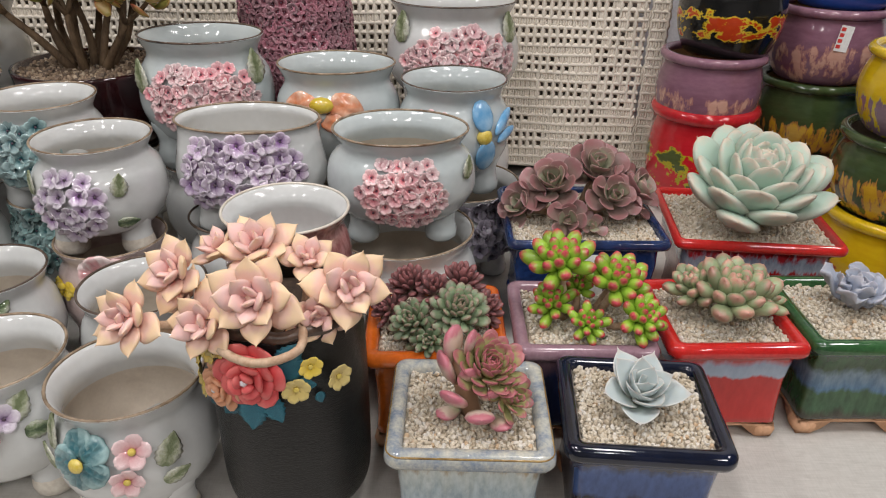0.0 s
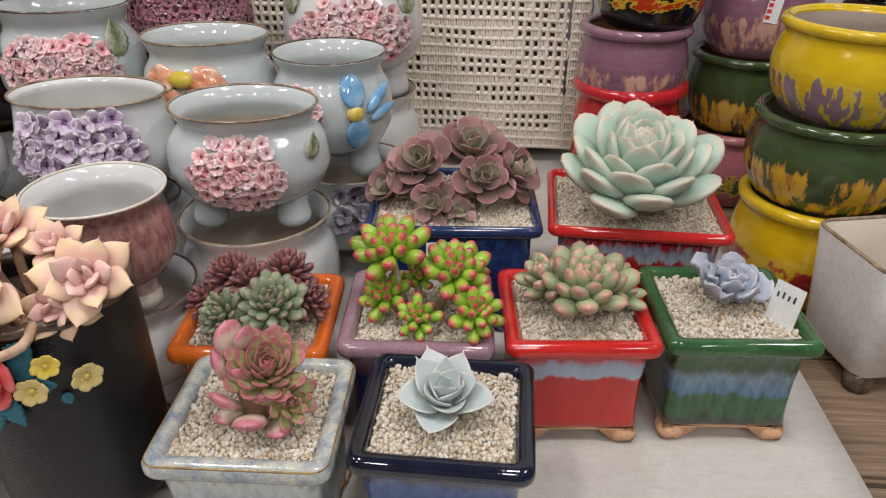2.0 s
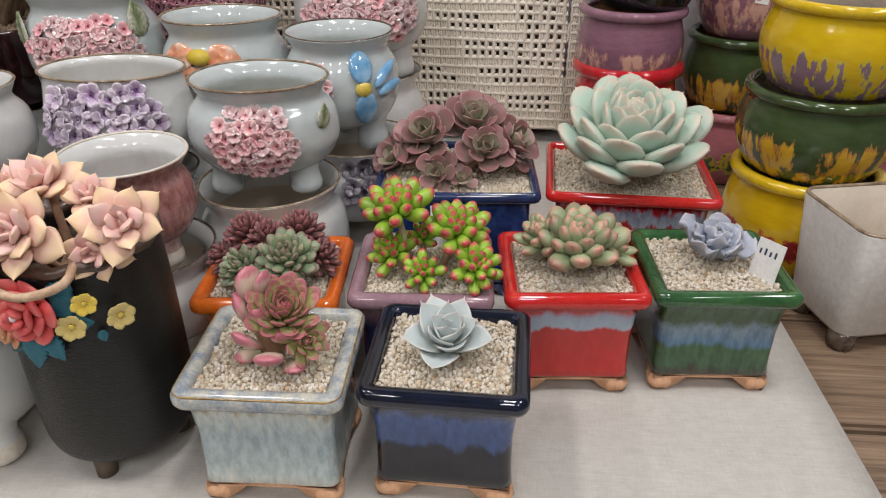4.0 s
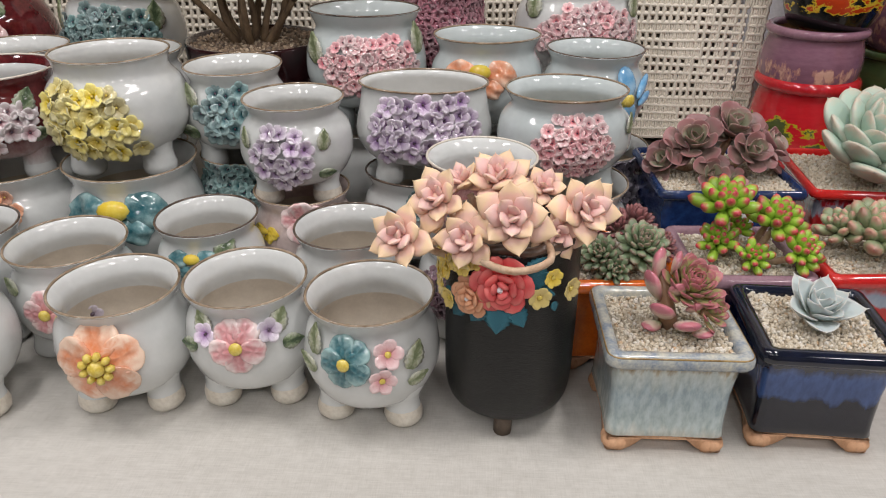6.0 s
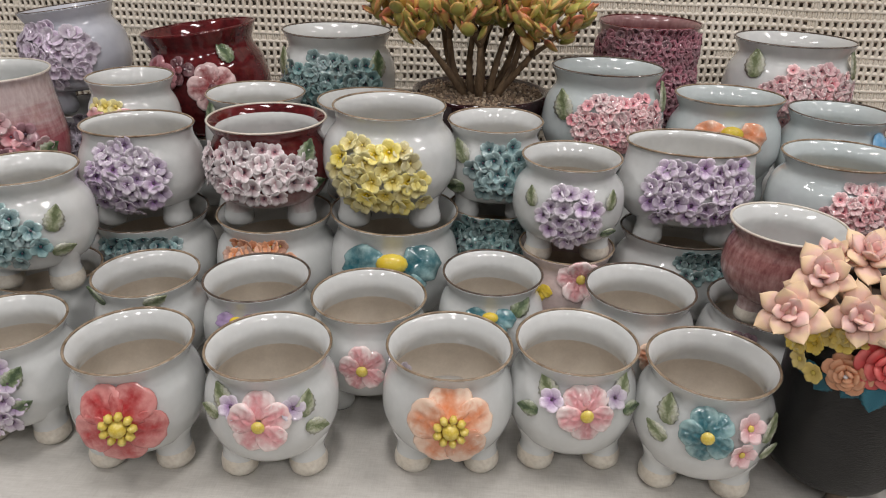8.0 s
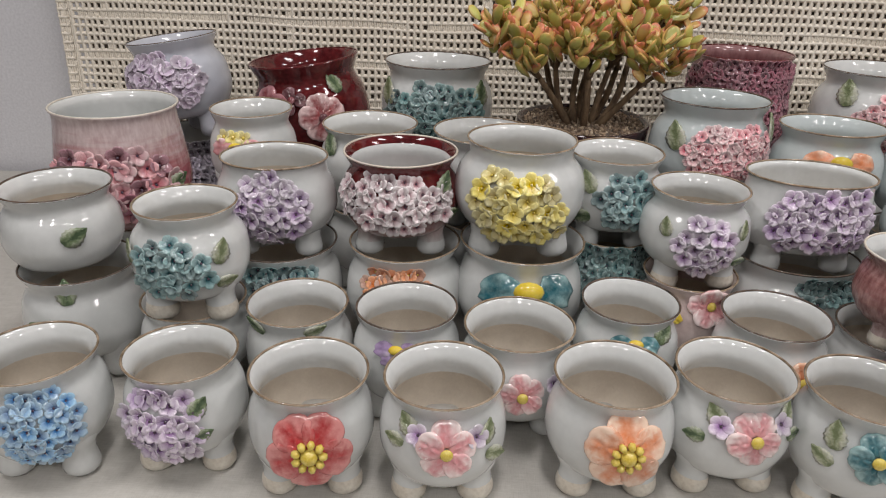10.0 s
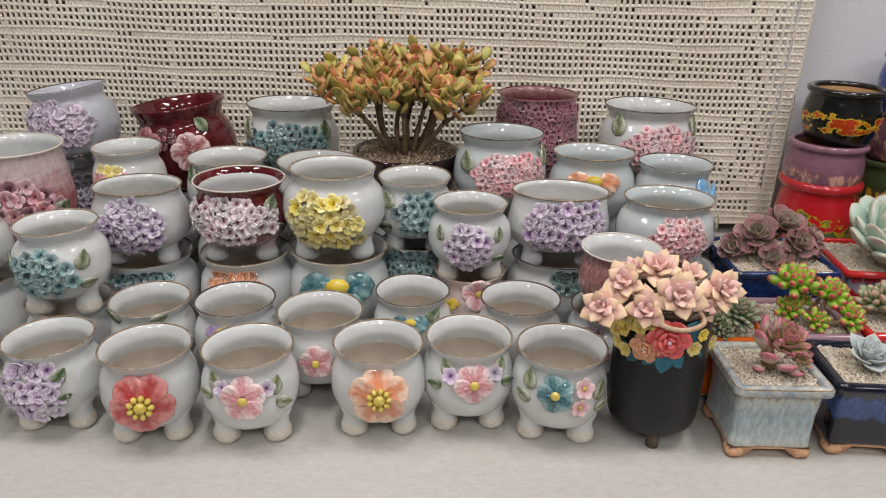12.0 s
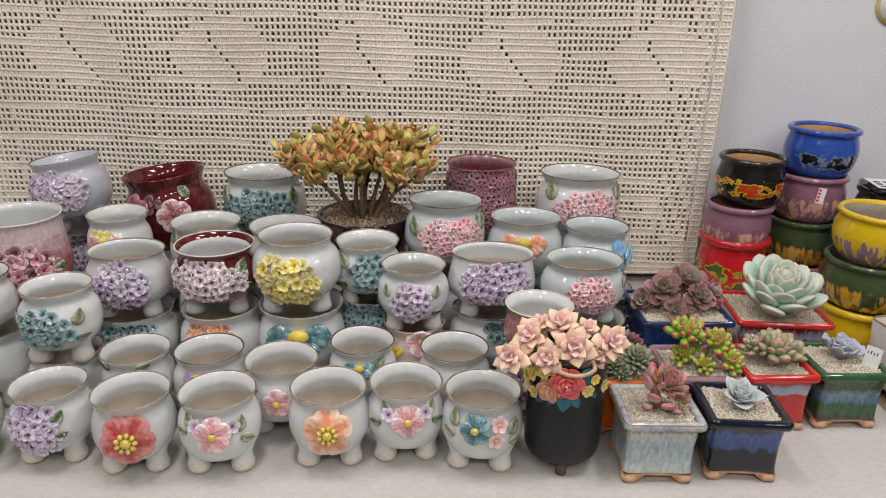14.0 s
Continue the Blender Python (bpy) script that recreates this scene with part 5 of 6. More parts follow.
# dusky purple echeverias in the cobalt pot
pl = plant("echeveria_cluster", 0.154, 0.790, 0.124, "cluster of dusky purple rosettes")
pur = leaves_of("purple", width=0.84, thick=0.13, widest=0.72, point=0.06, curl=0.22, cup=0.35)
purh = leaves_of("purple_heart", width=0.84, thick=0.13, widest=0.72, point=0.06, curl=0.22, cup=0.35)
for n, (hx, hy, hz, rad, cnt, ax) in enumerate(((-0.030, -0.018, 0.058, 0.044, 26, (-0.2, -0.55, 0.8)), (0.018, 0.0, 0.075, 0.046, 26, (0.1, -0.4, 0.9)), (-0.062, -0.022, 0.022, 0.036, 22, (-0.6, -0.5, 0.6)),
                                                 (0.032, -0.035, 0.050, 0.036, 24, (0.2, -0.7, 0.7)), (-0.016, -0.056, 0.020, 0.030, 20, (-0.1, -0.8, 0.6)), (0.010, -0.060, 0.014, 0.020, 16, (0.1, -0.7, 0.7)),
                                                 (0.058, -0.008, 0.046, 0.042, 24, (0.7, -0.3, 0.6)))):
    rosette(pl, (hx, hy, hz * 0.66), rad * 0.84, cnt - 8, pur, purh, ax, (80, 0), 0.3, 20 + n, 0.22)
    part("stem", tube_bm([(hx * 0.3, hy * 0.3 + 0.01, -0.004), (hx * 0.7, hy * 0.8, hz * 0.4), (hx, hy, hz * 0.62)], [0.006, 0.005, 0.005], 6), PALE_STEM, pl)

# jelly bean sedum in the mauve pot
pl = plant("jelly_bean_sedum", 0.136, 0.600, 0.102, "bright green jelly bean sedum with red leaf tips")
jel = leaves_of("jelly", width=0.46, thick=0.44, widest=0.62, point=0.05, curl=0.10, cup=0.0, plump=True)
for n, (hx, hy, hz, rad, cnt, ax) in enumerate(((-0.022, -0.005, 0.070, 0.036, 26, (-0.1, -0.35, 0.9)), (0.030, -0.006, 0.050, 0.034, 26, (0.15, -0.4, 0.9)), (-0.027, -0.012, 0.024, 0.026, 22, (-0.3, -0.5, 0.8)),
                                                 (0.002, -0.036, 0.018, 0.022, 20, (0.0, -0.6, 0.8)), (0.048, -0.034, 0.026, 0.028, 24, (0.3, -0.6, 0.7)), (-0.002, 0.010, 0.030, 0.02, 18, (0, -0.2, 1)), (0.036, 0.022, 0.040, 0.026, 20, (0.2, 0.1, 1)))):
    rosette(pl, (hx, hy, hz * 0.84), rad * 0.90, cnt - 2, jel, None, ax, (82, 5), 0.45, 40 + n, 0.22)
    part("stem", tube_bm([(hx * 0.5, hy * 0.5 + 0.006, -0.004), (hx * 0.8, hy * 0.9, hz * 0.45), (hx, hy, hz * 0.84)], [0.004, 0.0035, 0.003], 6), PALE_STEM, pl)

# olive and pink graptoveria in the red pot
pl = plant("graptoveria", 0.270, 0.608, 0.102, "olive green succulent with plump pink-tipped leaves")
rub = leaves_of("ruby", width=0.48, thick=0.36, widest=0.66, point=0.12, curl=0.14, cup=0.08, plump=True)
for n, (hx, hy, hz, rad, cnt, ax) in enumerate(((0.006, -0.010, 0.026, 0.050, 42, (0.05, -0.3, 1)), (-0.030, 0.010, 0.024, 0.036, 26, (-0.5, -0.1, 0.8)), (0.040, 0.006, 0.022, 0.032, 24, (0.6, -0.1, 0.8)))):
    rosette(pl, (hx * 0.8, hy * 0.8, hz * 0.95), rad * 0.84, int(cnt * 0.78), rub, None, ax, (84, 14), 0.45, 60 + n, 0.2)

# mixed rosettes in the orange pot
pl = plant("sedum_mix", 0.002, 0.580, 0.102, "maroon and sage green rosettes of small leaves")
sag = leaves_of("sage", width=0.46, thick=0.28, widest=0.66, point=0.07, curl=0.2, cup=0.1, plump=True)
mar = leaves_of("maroon", width=0.42, thick=0.28, widest=0.66, point=0.09, curl=0.2, cup=0.1, plump=True)
for n, (hx, hy, hz, rad, cnt, ax, ms) in enumerate(((0.020, -0.026, 0.036, 0.030, 34, (0.1, -0.5, 0.8), sag), (-0.022, 0.010, 0.038, 0.026, 26, (-0.2, -0.2, 0.9), mar), (0.020, 0.016, 0.040, 0.026, 26, (0.2, 0, 0.9), mar),
                                                     (-0.016, -0.030, 0.026, 0.024, 24, (-0.3, -0.6, 0.7), sag), (-0.038, -0.008, 0.022, 0.020, 20, (-0.6, -0.4, 0.6), mar), (0.040, -0.004, 0.024, 0.022, 20, (0.6, -0.3, 0.7), mar),
                                                     (0.000, -0.006, 0.044, 0.022, 20, (0, -0.3, 0.9), mar), (-0.004, -0.042, 0.014, 0.02, 18, (0, -0.8, 0.5), sag))):
    rosette(pl, (hx * 1.1, hy * 1.05, hz * 0.86), rad * 0.82, int(cnt * 1.4), ms, None, ax, (84, -8), 0.5, 80 + n, 0.34)

# crested pink succulent in the pale blue pot
pl = plant("crested_echeveria", 0.036, 0.462, 0.102, "crested echeveria with magenta leaf edges")
cre = leaves_of("crested", width=0.50, thick=0.20, widest=0.66, point=0.14, curl=0.26, cup=0.3)
mag = leaves_of("magenta", width=0.78, thick=0.34, widest=0.62, point=0.12, curl=0.12, cup=0.05, plump=True)
rosette(pl, (0.010, -0.002, 0.040), 0.028, 50, cre, None, (0.25, -0.45, 0.85), (85, 15), 0.3, 101, 0.3)
rosette(pl, (0.026, -0.014, 0.024), 0.020, 22, cre, None, (0.6, -0.6, 0.5), (85, 10), 0.3, 102, 0.3)
bm = tube_bm([(0.0, 0, -0.004), (-0.006, 0, 0.02), (-0.012, 0.004, 0.05)], [0.009, 0.008, 0.006], 8)
stalk = part("stalk", bm, SKIN["crested"], pl)
for ln, hx, hy, hz, el, az in ((0.036, -0.014, 0.004, 0.042, 78, 60), (0.036, -0.014, 0.000, 0.026, 62, 110), (0.034, -0.008, -0.010, 0.014, 40, 150), (0.034, 0.004, -0.016, 0.012, 20, 185), (0.024, -0.010, -0.004, 0.004, 0, 130),
                               (0.026, 0.016, -0.014, 0.006, 5, 205), (0.026, -0.006, 0.0, 0.052, 70, 250), (0.026, -0.004, -0.008, 0.034, 50, 190), (0.024, 0.010, -0.012, 0.022, 40, 200), (0.022, 0.012, 0.006, 0.02, 30, 320)):
    part("leaf", mag, None, stalk, "", Matrix.Translation((hx, hy, hz)) @ Matrix.Rotation(math.radians(az), 4, "Z") @ Matrix.Rotation(math.radians(el), 4, "X") @ Matrix.Diagonal((ln * 0.86, ln * 0.86, ln * 0.86, 1)))

# pale cupped rosette in the navy pot
pl = plant("pale_echeveria", 0.166, 0.474, 0.102, "pale blue-green cupped rosette with keeled leaves")
aga = leaves_of("agave", width=0.78, thick=0.13, widest=0.52, point=0.14, keen=True, curl=0.12, cup=0.55)
rosette(pl, (0, 0, 0.008), 0.040, 15, aga, None, (0.05, -0.3, 1), (80, 22), 0.44, 121, 0.16)

# wavy blue-grey succulent in the green pot
pl = plant("blue_echeveria", 0.400, 0.628, 0.102, "small blue-grey rosette with wavy leaves")
blu = leaves_of("blue", width=0.72, thick=0.22, widest=0.72, point=0.04, curl=0.34, cup=0.3, wavy=0.5)
rosette(pl, (0.002, 0.0, 0.012), 0.036, 16, blu, None, (0.1, -0.2, 1), (80, 18), 0.4, 131, 0.2)


# ---- price cards ----
def price_card(x, y, z, w, h, yaw, lean, rows, red=False):
    ob = thing("price_card", pose(x, y, z, lean, 0, yaw), "small white handwritten price card stuck in the gravel", "price card", "price cards")
    part("card", box_bm(-w / 2, w / 2, -0.0004, 0.0004, 0, h), PAPER, ob, flat=True)
    for k in range(rows):
        zz = h * (0.72 - 0.22 * k)
        for j in range(4):
            x0 = -w * 0.36 + j * w * 0.19
            part("ink_mark", box_bm(x0, x0 + w * 0.07, -0.0007, -0.00045, zz - h * 0.05, zz + h * (0.06 + 0.03 * ((j + k) % 2))), INK, ob, flat=True)


price_card(0.438, 0.600, 0.096, 0.026, 0.042, -52, -12, 1)
price_card(0.152, 0.640, 0.098, 0.026, 0.044, 8, -15, 1)

# ---- black pot with the peach graptopetalum ----
BX, BY, BH = -0.106, 0.473, 0.194
blk = Pot()
blk.ob = thing("black_clay_pot", pose(BX, BY, 0), "tall black clay pot with modelled roses and small feet", "flower pot")
out = spline([(0.046, 0.016), (0.055, 0.022), (0.0588, 0.040), (0.0592, 0.080), (0.0590, 0.125), (0.0580, 0.165), (0.0565, BH)], 26)
ins = spline([(0.0515, BH), (0.052, 0.182), (0.053, 0.179)], 5)
prof = [(0.003, 0.016)] + [tuple(p) for p in out] + [tuple(p) for p in ins] + [(0.003, 0.179)]
cut = len(out) + 4
part("body", lathe(prof, 48, 1, 1, 0.012, 1.0, lambda i: 1 if i > cut else 0), (BLACK_CLAY, SOIL), blk.ob)
lip = [(0.0548 * math.cos(2 * math.pi * k / 48), 0.0548 * math.sin(2 * math.pi * k / 48), BH + 0.0015 * math.sin(k * 1.3)) for k in range(48)]
part("rim", tube_bm(lip, [0.0045] * 48, 8, True), surface("worn_brown_black_lip", (0.02, 0.016, 0.014), (0.16, 0.10, 0.07), 0.3, 60, 300, 0.5, 0.2), blk.ob, "worn brown-black lip")
for a in (-95, 25, 145):
    part("foot", lathe([(0.003, TABLE_Z), (0.0085, TABLE_Z), (0.0085, 0.017), (0.007, 0.020)], 12), surface("brown_clay_foot", (0.08, 0.06, 0.045), (0.15, 0.11, 0.08), 0.7, 60, 300, 0.4), blk.ob, "", Matrix.Translation((0.039 * math.cos(math.radians(a)), 0.039 * math.sin(math.radians(a)), 0)))
blk.outer, blk.sy, blk.h, blk.up = [tuple(q) for q in out], 1.0, BH, 0.024


def rose(p, phi, z, size, key):
    m0 = on_body(p, phi, z, 0, 0.004)
    bm = bmesh.new()
    blob(bm, Matrix.Diagonal((size * 0.22, size * 0.22, size * 0.3, 1)), 10, 6)
    fl = part("rose", bm, PETAL[key], p.ob, "clay rose with a rhinestone heart", m0)
    for ring, (n, rr, sc, tilt) in enumerate(((6, 0.68, 0.42, 10), (6, 0.50, 0.36, 26), (5, 0.33, 0.29, 44), (3, 0.17, 0.20, 66))):
        for k in range(n):
            a = 2 * math.pi * (k + 0.5 * ring) / n
            bm = bmesh.new()
            vs = blob(bm, Matrix.Diagonal((size * sc * 0.8, size * sc, size * 0.10, 1)), 10, 6)
            for v in vs:
                v.co.z += 0.3 * v.co.x * abs(v.co.x) / size - 0.25 * v.co.y * v.co.y / size
            part("petal", bm, PETAL[key], fl, "", Matrix.Rotation(a, 4, "Z") @ Matrix.Translation((size * rr, 0, size * 0.12 * ring)) @ Matrix.Rotation(math.radians(-tilt), 4, "Y"))
    bm = bmesh.new()
    bmesh.ops.create_icosphere(bm, subdivisions=1, radius=size * 0.11)
    part("rhinestone", bm, CRYSTAL, fl, "clear rhinestone", Matrix.Translation((0, 0, size * 0.36)), flat=True)


rose(blk, -100, 0.143, 0.027, "coral")
rose(blk, -124, 0.126, 0.020, "peach")
for ph, z, s in ((-44, 0.132, 0.0105), (-72, 0.132, 0.0105), (-129, 0.163, 0.011), (-158, 0.150, 0.012), (-150, 0.164, 0.012), (-164, 0.132, 0.011), (-136, 0.160, 0.010), (-128, 0.168, 0.010), (-160, 0.118, 0.010), (-170, 0.146, 0.010), (-174, 0.128, 0.010), (-164, 0.160, 0.010), (-142, 0.152, 0.010), (-152, 0.140, 0.011), (-146, 0.114, 0.010), (-132, 0.152, 0.010), (-122, 0.160, 0.009), (-62, 0.148, 0.009)):
    one_flower(blk, ph, min(z, 0.160), s, "lemon", "yolk", 6, 10, 0.0055)
MESHES["teal_leaf"] = to_mesh(leaf_glaze_bm(1.0, 0.52), "leaf", PETAL["darkblue"])
for ph, z, s, rl in ((-82, 0.142, 0.024, -62), (-80, 0.150, 0.023, -40), (-78, 0.134, 0.022, -95), (-102, 0.122, 0.029, 178), (-112, 0.124, 0.027, 150), (-93, 0.124, 0.025, -150), (-134, 0.116, 0.022, 150), (-146, 0.118, 0.020, 130),
                     (-158, 0.144, 0.021, 30), (-166, 0.150, 0.018, 60), (-57, 0.122, 0.010, -170)):
    part("leaf", MESHES["teal_leaf"], None, blk.ob, "matt teal clay leaf", on_body(blk, ph, z, rl, 0.002) @ Matrix.Diagonal((s * 0.9, s * 0.95, s * 0.45, 1)))

GX, GY = -0.098, 0.470
pl = plant("graptopetalum", GX, GY, 0.165, "peach pink rosettes on trailing stems in a black pot")
gra = leaves_of("graptopetalum", width=0.78, thick=0.26, widest=0.52, point=0.12, keen=True, curl=0.10, cup=0.05, plump=True)
grh = leaves_of("graptopetalum_heart", width=0.72, thick=0.28, widest=0.52, point=0.12, keen=True, curl=0.10, cup=0.05, plump=True)
for n, (wx, wy, wz, rad, cnt, ax) in enumerate(((-0.199, 0.424, 0.208, 0.034, 19, (-0.35, -0.75, 0.5)), (-0.170, 0.446, 0.238, 0.034, 19, (-0.3, -0.7, 0.6)), (-0.111, 0.422, 0.232, 0.040, 22, (-0.05, -0.8, 0.55)),
                                                 (-0.122, 0.475, 0.244, 0.038, 20, (-0.1, -0.45, 0.85)), (-0.146, 0.421, 0.208, 0.034, 18, (-0.25, -0.75, 0.45)), (-0.052, 0.445, 0.230, 0.036, 20, (0.3, -0.75, 0.55)),
                                                 (-0.074, 0.440, 0.204, 0.030, 18, (0.15, -0.8, 0.35)), (-0.172, 0.458, 0.210, 0.026, 16, (-0.6, -0.4, 0.5)), (-0.084, 0.468, 0.240, 0.026, 16, (0.1, -0.6, 0.8)), (-0.150, 0.480, 0.238, 0.03, 16, (-0.4, -0.1, 0.9)))):
    c = Vector((wx - GX, wy - GY, 0.034 + (wz - 0.204) * 0.80))
    rosette(pl, c, rad * 0.79, cnt - 5, gra, grh, ax, (76, 0), 0.42, 140 + n, 0.2)
    base = Vector((c.x * 0.25, c.y * 0.2, 0.010))
    mid = base.lerp(c, 0.5) + Vector((0, 0, -0.012))
    part("stem", tube_bm(spline([base, mid, c - Vector(ax).normalized() * 0.012], 8), [0.0032] * 9, 7), PALE_STEM, pl)
part("stem", tube_bm(spline([(-0.052, -0.030, 0.030), (-0.040, -0.058, 0.026), (-0.010, -0.071, 0.022), (0.018, -0.062, 0.028), (0.014, -0.034, 0.036)], 16), [0.0032] * 17, 7), PALE_STEM, pl)
part("stem", tube_bm(spline([(-0.090, -0.050, 0.036), (-0.070, -0.040, 0.030), (-0.045, -0.020, 0.032), (-0.01, 0, 0.012)], 10), [0.003] * 11, 7), PALE_STEM, pl)

# ---- jade tree in its dark red bowl ----
JX, JY, JZ = -0.470, 0.962, 0.245
jl = footed_pot(JX, JY, 0.135, 0.078, label="white glazed pot under the jade tree bowl")
jb = thing("jade_bowl", pose(JX, JY, 0.131), "low dark red glazed bowl of brown gravel", "flower pot")
jo = spline([(0.055, 0.0), (0.075, 0.012), (0.092, 0.05), (0.097, 0.09), (0.099, 0.112)], 16)
part("body", lathe([(0.003, 0)] + [tuple(p) for p in jo] + [(0.094, 0.112), (0.092, 0.104), (0.003, 0.102)], 44), surface("near_black_red_glaze", (0.012, 0.003, 0.004), (0.035, 0.007, 0.009), 0.08, 40, 160, 0.08, 0.4), jb)
g = gravel(JX, JY, 0.092, 0.092, JZ - 0.006, "brown gravel round the jade tree", BROWN_GRAVEL, 0.0030, 200, True)
jt = plant("jade_tree", JX, JY, JZ - 0.008, "small jade tree with yellow, green and red leaves", "jade tree")
rng = random.Random(8)
jl_mesh = leaves_of("jade", width=0.66, thick=0.26, widest=0.58, point=0.06, curl=0.14, cup=0.1, plump=True)
jr_mesh = leaves_of("jade_red", width=0.66, thick=0.26, widest=0.58, point=0.06, curl=0.14, cup=0.1, plump=True)
tips = []


def limb(p0, direction, length, rad, depth):
    d = Vector(direction).normalized()
    bend = Vector((rng.uniform(-0.25, 0.25), rng.uniform(-0.25, 0.25), 0.25))
    p1 = p0 + d * length * 0.5
    p2 = p0 + (d + bend * 0.5).normalized() * length
    part("trunk" if depth == 0 else "branch", tube_bm(spline([p0, p1, p2], 6), [rad * (1 - 0.35 * k / 6) * (1 + 0.08 * (k % 2)) for k in range(7)], 7), BARK, jt)
    if depth == 2:
        tips.append((p2, (p2 - p1).normalized()))
        return
    for k in range(3):
        a = rng.uniform(0, 6.28)
        nd = (d + Vector((math.cos(a), math.sin(a), 0.15)) * 0.62).normalized()
        limb(p2, nd, length * rng.uniform(0.42, 0.68), rad * 0.6, depth + 1)


for k in range(8):
    a = 2 * math.pi * k / 8 + rng.uniform(-0.2, 0.2)
    limb(Vector((0.024 * math.cos(a), 0.020 * math.sin(a), -0.004)), ((0.35 + 0.35 * (k % 2)) * math.cos(a) * 1.08 + 0.04, (0.3 + 0.2 * (k % 2)) * math.sin(a), 0.85), rng.uniform(0.078, 0.108), 0.0058, 0)
for k in range(3):
    limb(Vector((0.012 * (k - 1), 0.006 * (k % 2), -0.004)), (0.16 * (k - 1) + 0.04, 0.1 - 0.2 * (k % 2), 1.0), 0.090, 0.0056, 0)
extra = []
for p, d in tips:
    for k in range(11):
        a = rng.uniform(0, 6.28)
        dirv = (d * 0.5 + Vector((math.cos(a), math.sin(a), rng.uniform(-0.1, 0.9))) * 0.8).normalized()
        ln = rng.uniform(0.020, 0.031)
        q = dirv.to_track_quat("Y", "Z").to_matrix().to_4x4()
        red = rng.random() < 0.38
        m = (Matrix.Translation(p - d * rng.uniform(-0.008, 0.034) + Vector((rng.uniform(-0.018, 0.018), rng.uniform(-0.014, 0.014), rng.uniform(-0.022, 0.012)))) @ q @ Matrix.Rotation(rng.uniform(-0.8, 0.8), 4, "Y") @ Matrix.Diagonal((ln, ln, ln, 1)))
        if k < 5:
            part("leaf", jr_mesh if red else jl_mesh, None, jt, "", m)
        else:
            extra.append((m, red))
for red, src in ((False, jl_mesh), (True, jr_mesh)):
    bm = bmesh.new()
    for m, r_ in extra:
        if r_ == red:
            n0 = len(bm.verts)
            bm.from_mesh(src)
            bm.verts.ensure_lookup_table()
            for v in bm.verts[n0:]:
                v.co = m @ v.co
    tagged(part("foliage", bm, src.materials[0], jt), kind="stuff")


# ---- stacked colourful pots ----
def jar_pot(x, y, base, top, r, glaze, rim, inside, label, seed=0.0):
    """A squat round pot with a swelling wall and a thick rolled lip."""
    h = top - base
    ob = thing("stacking_pot", pose(x, y, base, 0, 0, seed * 40), label, "flower pot", "stacked colourful pots")
    o = spline([(r * 0.74, 0.0), (r * 0.84, h * 0.06), (r * 0.97, h * 0.28), (r * 1.02, h * 0.5), (r * 0.99, h * 0.68), (r * 0.935, h * 0.82), (r * 0.93, h * 0.88)], 20)
    i = spline([(r * 0.86, h * 0.97), (r * 0.85, h * 0.8), (r * 0.93, h * 0.5), (r * 0.8, h * 0.10), (0.003, h * 0.09)], 14)
    n = 1 + len(o)
    part("body", lathe([(0.003, 0)] + [tuple(p) for p in o] + [tuple(p) for p in i], 48, 1, 1, 0.004, seed, lambda k: 1 if k > n else 0), (glaze, inside), ob)
    lip = [(r * 0.93 * math.cos(2 * math.pi * k / 48), r * 0.93 * math.sin(2 * math.pi * k / 48), 0) for k in range(48)]
    part("rim", tube_bm(lip, [h * 0.062] * 48, 10, True), rim, ob, m=Matrix.Translation((0, 0, h * 0.938)))
    return ob


CLAY_IN = surface("orange_clay_inside", (0.50, 0.28, 0.12), (0.60, 0.38, 0.18), 0.6, 20, 200, 0.2)
GREY_IN = surface("grey_clay_inside", (0.36, 0.31, 0.25), (0.46, 0.40, 0.33), 0.7, 20, 200, 0.2)
G_BLACK = surface("gloss_black_glaze", (0.008, 0.008, 0.008), (0.02, 0.018, 0.016), 0.07, 40, 200, 0.1, 0.5)
G_PLUM = surface("dusty_plum_glaze", (0.23, 0.11, 0.16), (0.32, 0.17, 0.22), 0.1, 40, 200, 0.1, 0.4)
G_RED = surface("crimson_glaze", (0.44, 0.010, 0.02), (0.56, 0.025, 0.03), 0.07, 40, 200, 0.1, 0.5)
G_GREEN = surface("moss_green_glaze", (0.030, 0.052, 0.018), (0.065, 0.10, 0.035), 0.09, 40, 200, 0.1, 0.4)
G_YELLOW = surface("chrome_yellow_glaze", (0.60, 0.40, 0.006), (0.72, 0.50, 0.012), 0.08, 40, 200, 0.1, 0.5)
G_BLUE = surface("ultramarine_glaze", (0.02, 0.06, 0.32), (0.04, 0.12, 0.46), 0.07, 40, 200, 0.1, 0.5)
G_PINK = surface("old_rose_glaze", (0.34, 0.11, 0.13), (0.44, 0.17, 0.18), 0.1, 40, 200, 0.1, 0.4)
S_BLACK = splashed("black_fire_glaze", (0.01, 0.01, 0.01), (0.66, 0.46, 0.03), (0.52, 0.05, 0.01), 0.40, 0.10, 0.115, (30, 30, 44), 0.475, 3.1)
S_PLUM = splashed("plum_drop_glaze", (0.25, 0.12, 0.17), (0.44, 0.22, 0.20), (0.64, 0.38, 0.30), 0.32, 0.17, 0.115, (56, 56, 26), 0.485, 5.0)
S_RED = splashed("crimson_patch_glaze", (0.52, 0.016, 0.024), (0.42, 0.36, 0.02), (0.08, 0.10, 0.03), 0.42, 0.14, 0.172, (24, 24, 30), 0.46, 9.2)
S_BLUE = splashed("blue_black_glaze", (0.03, 0.09, 0.40), (0.20, 0.28, 0.40), (0.010, 0.012, 0.016), 0.38, 0.08, 0.11, (26, 26, 34), 0.47, 2.2)
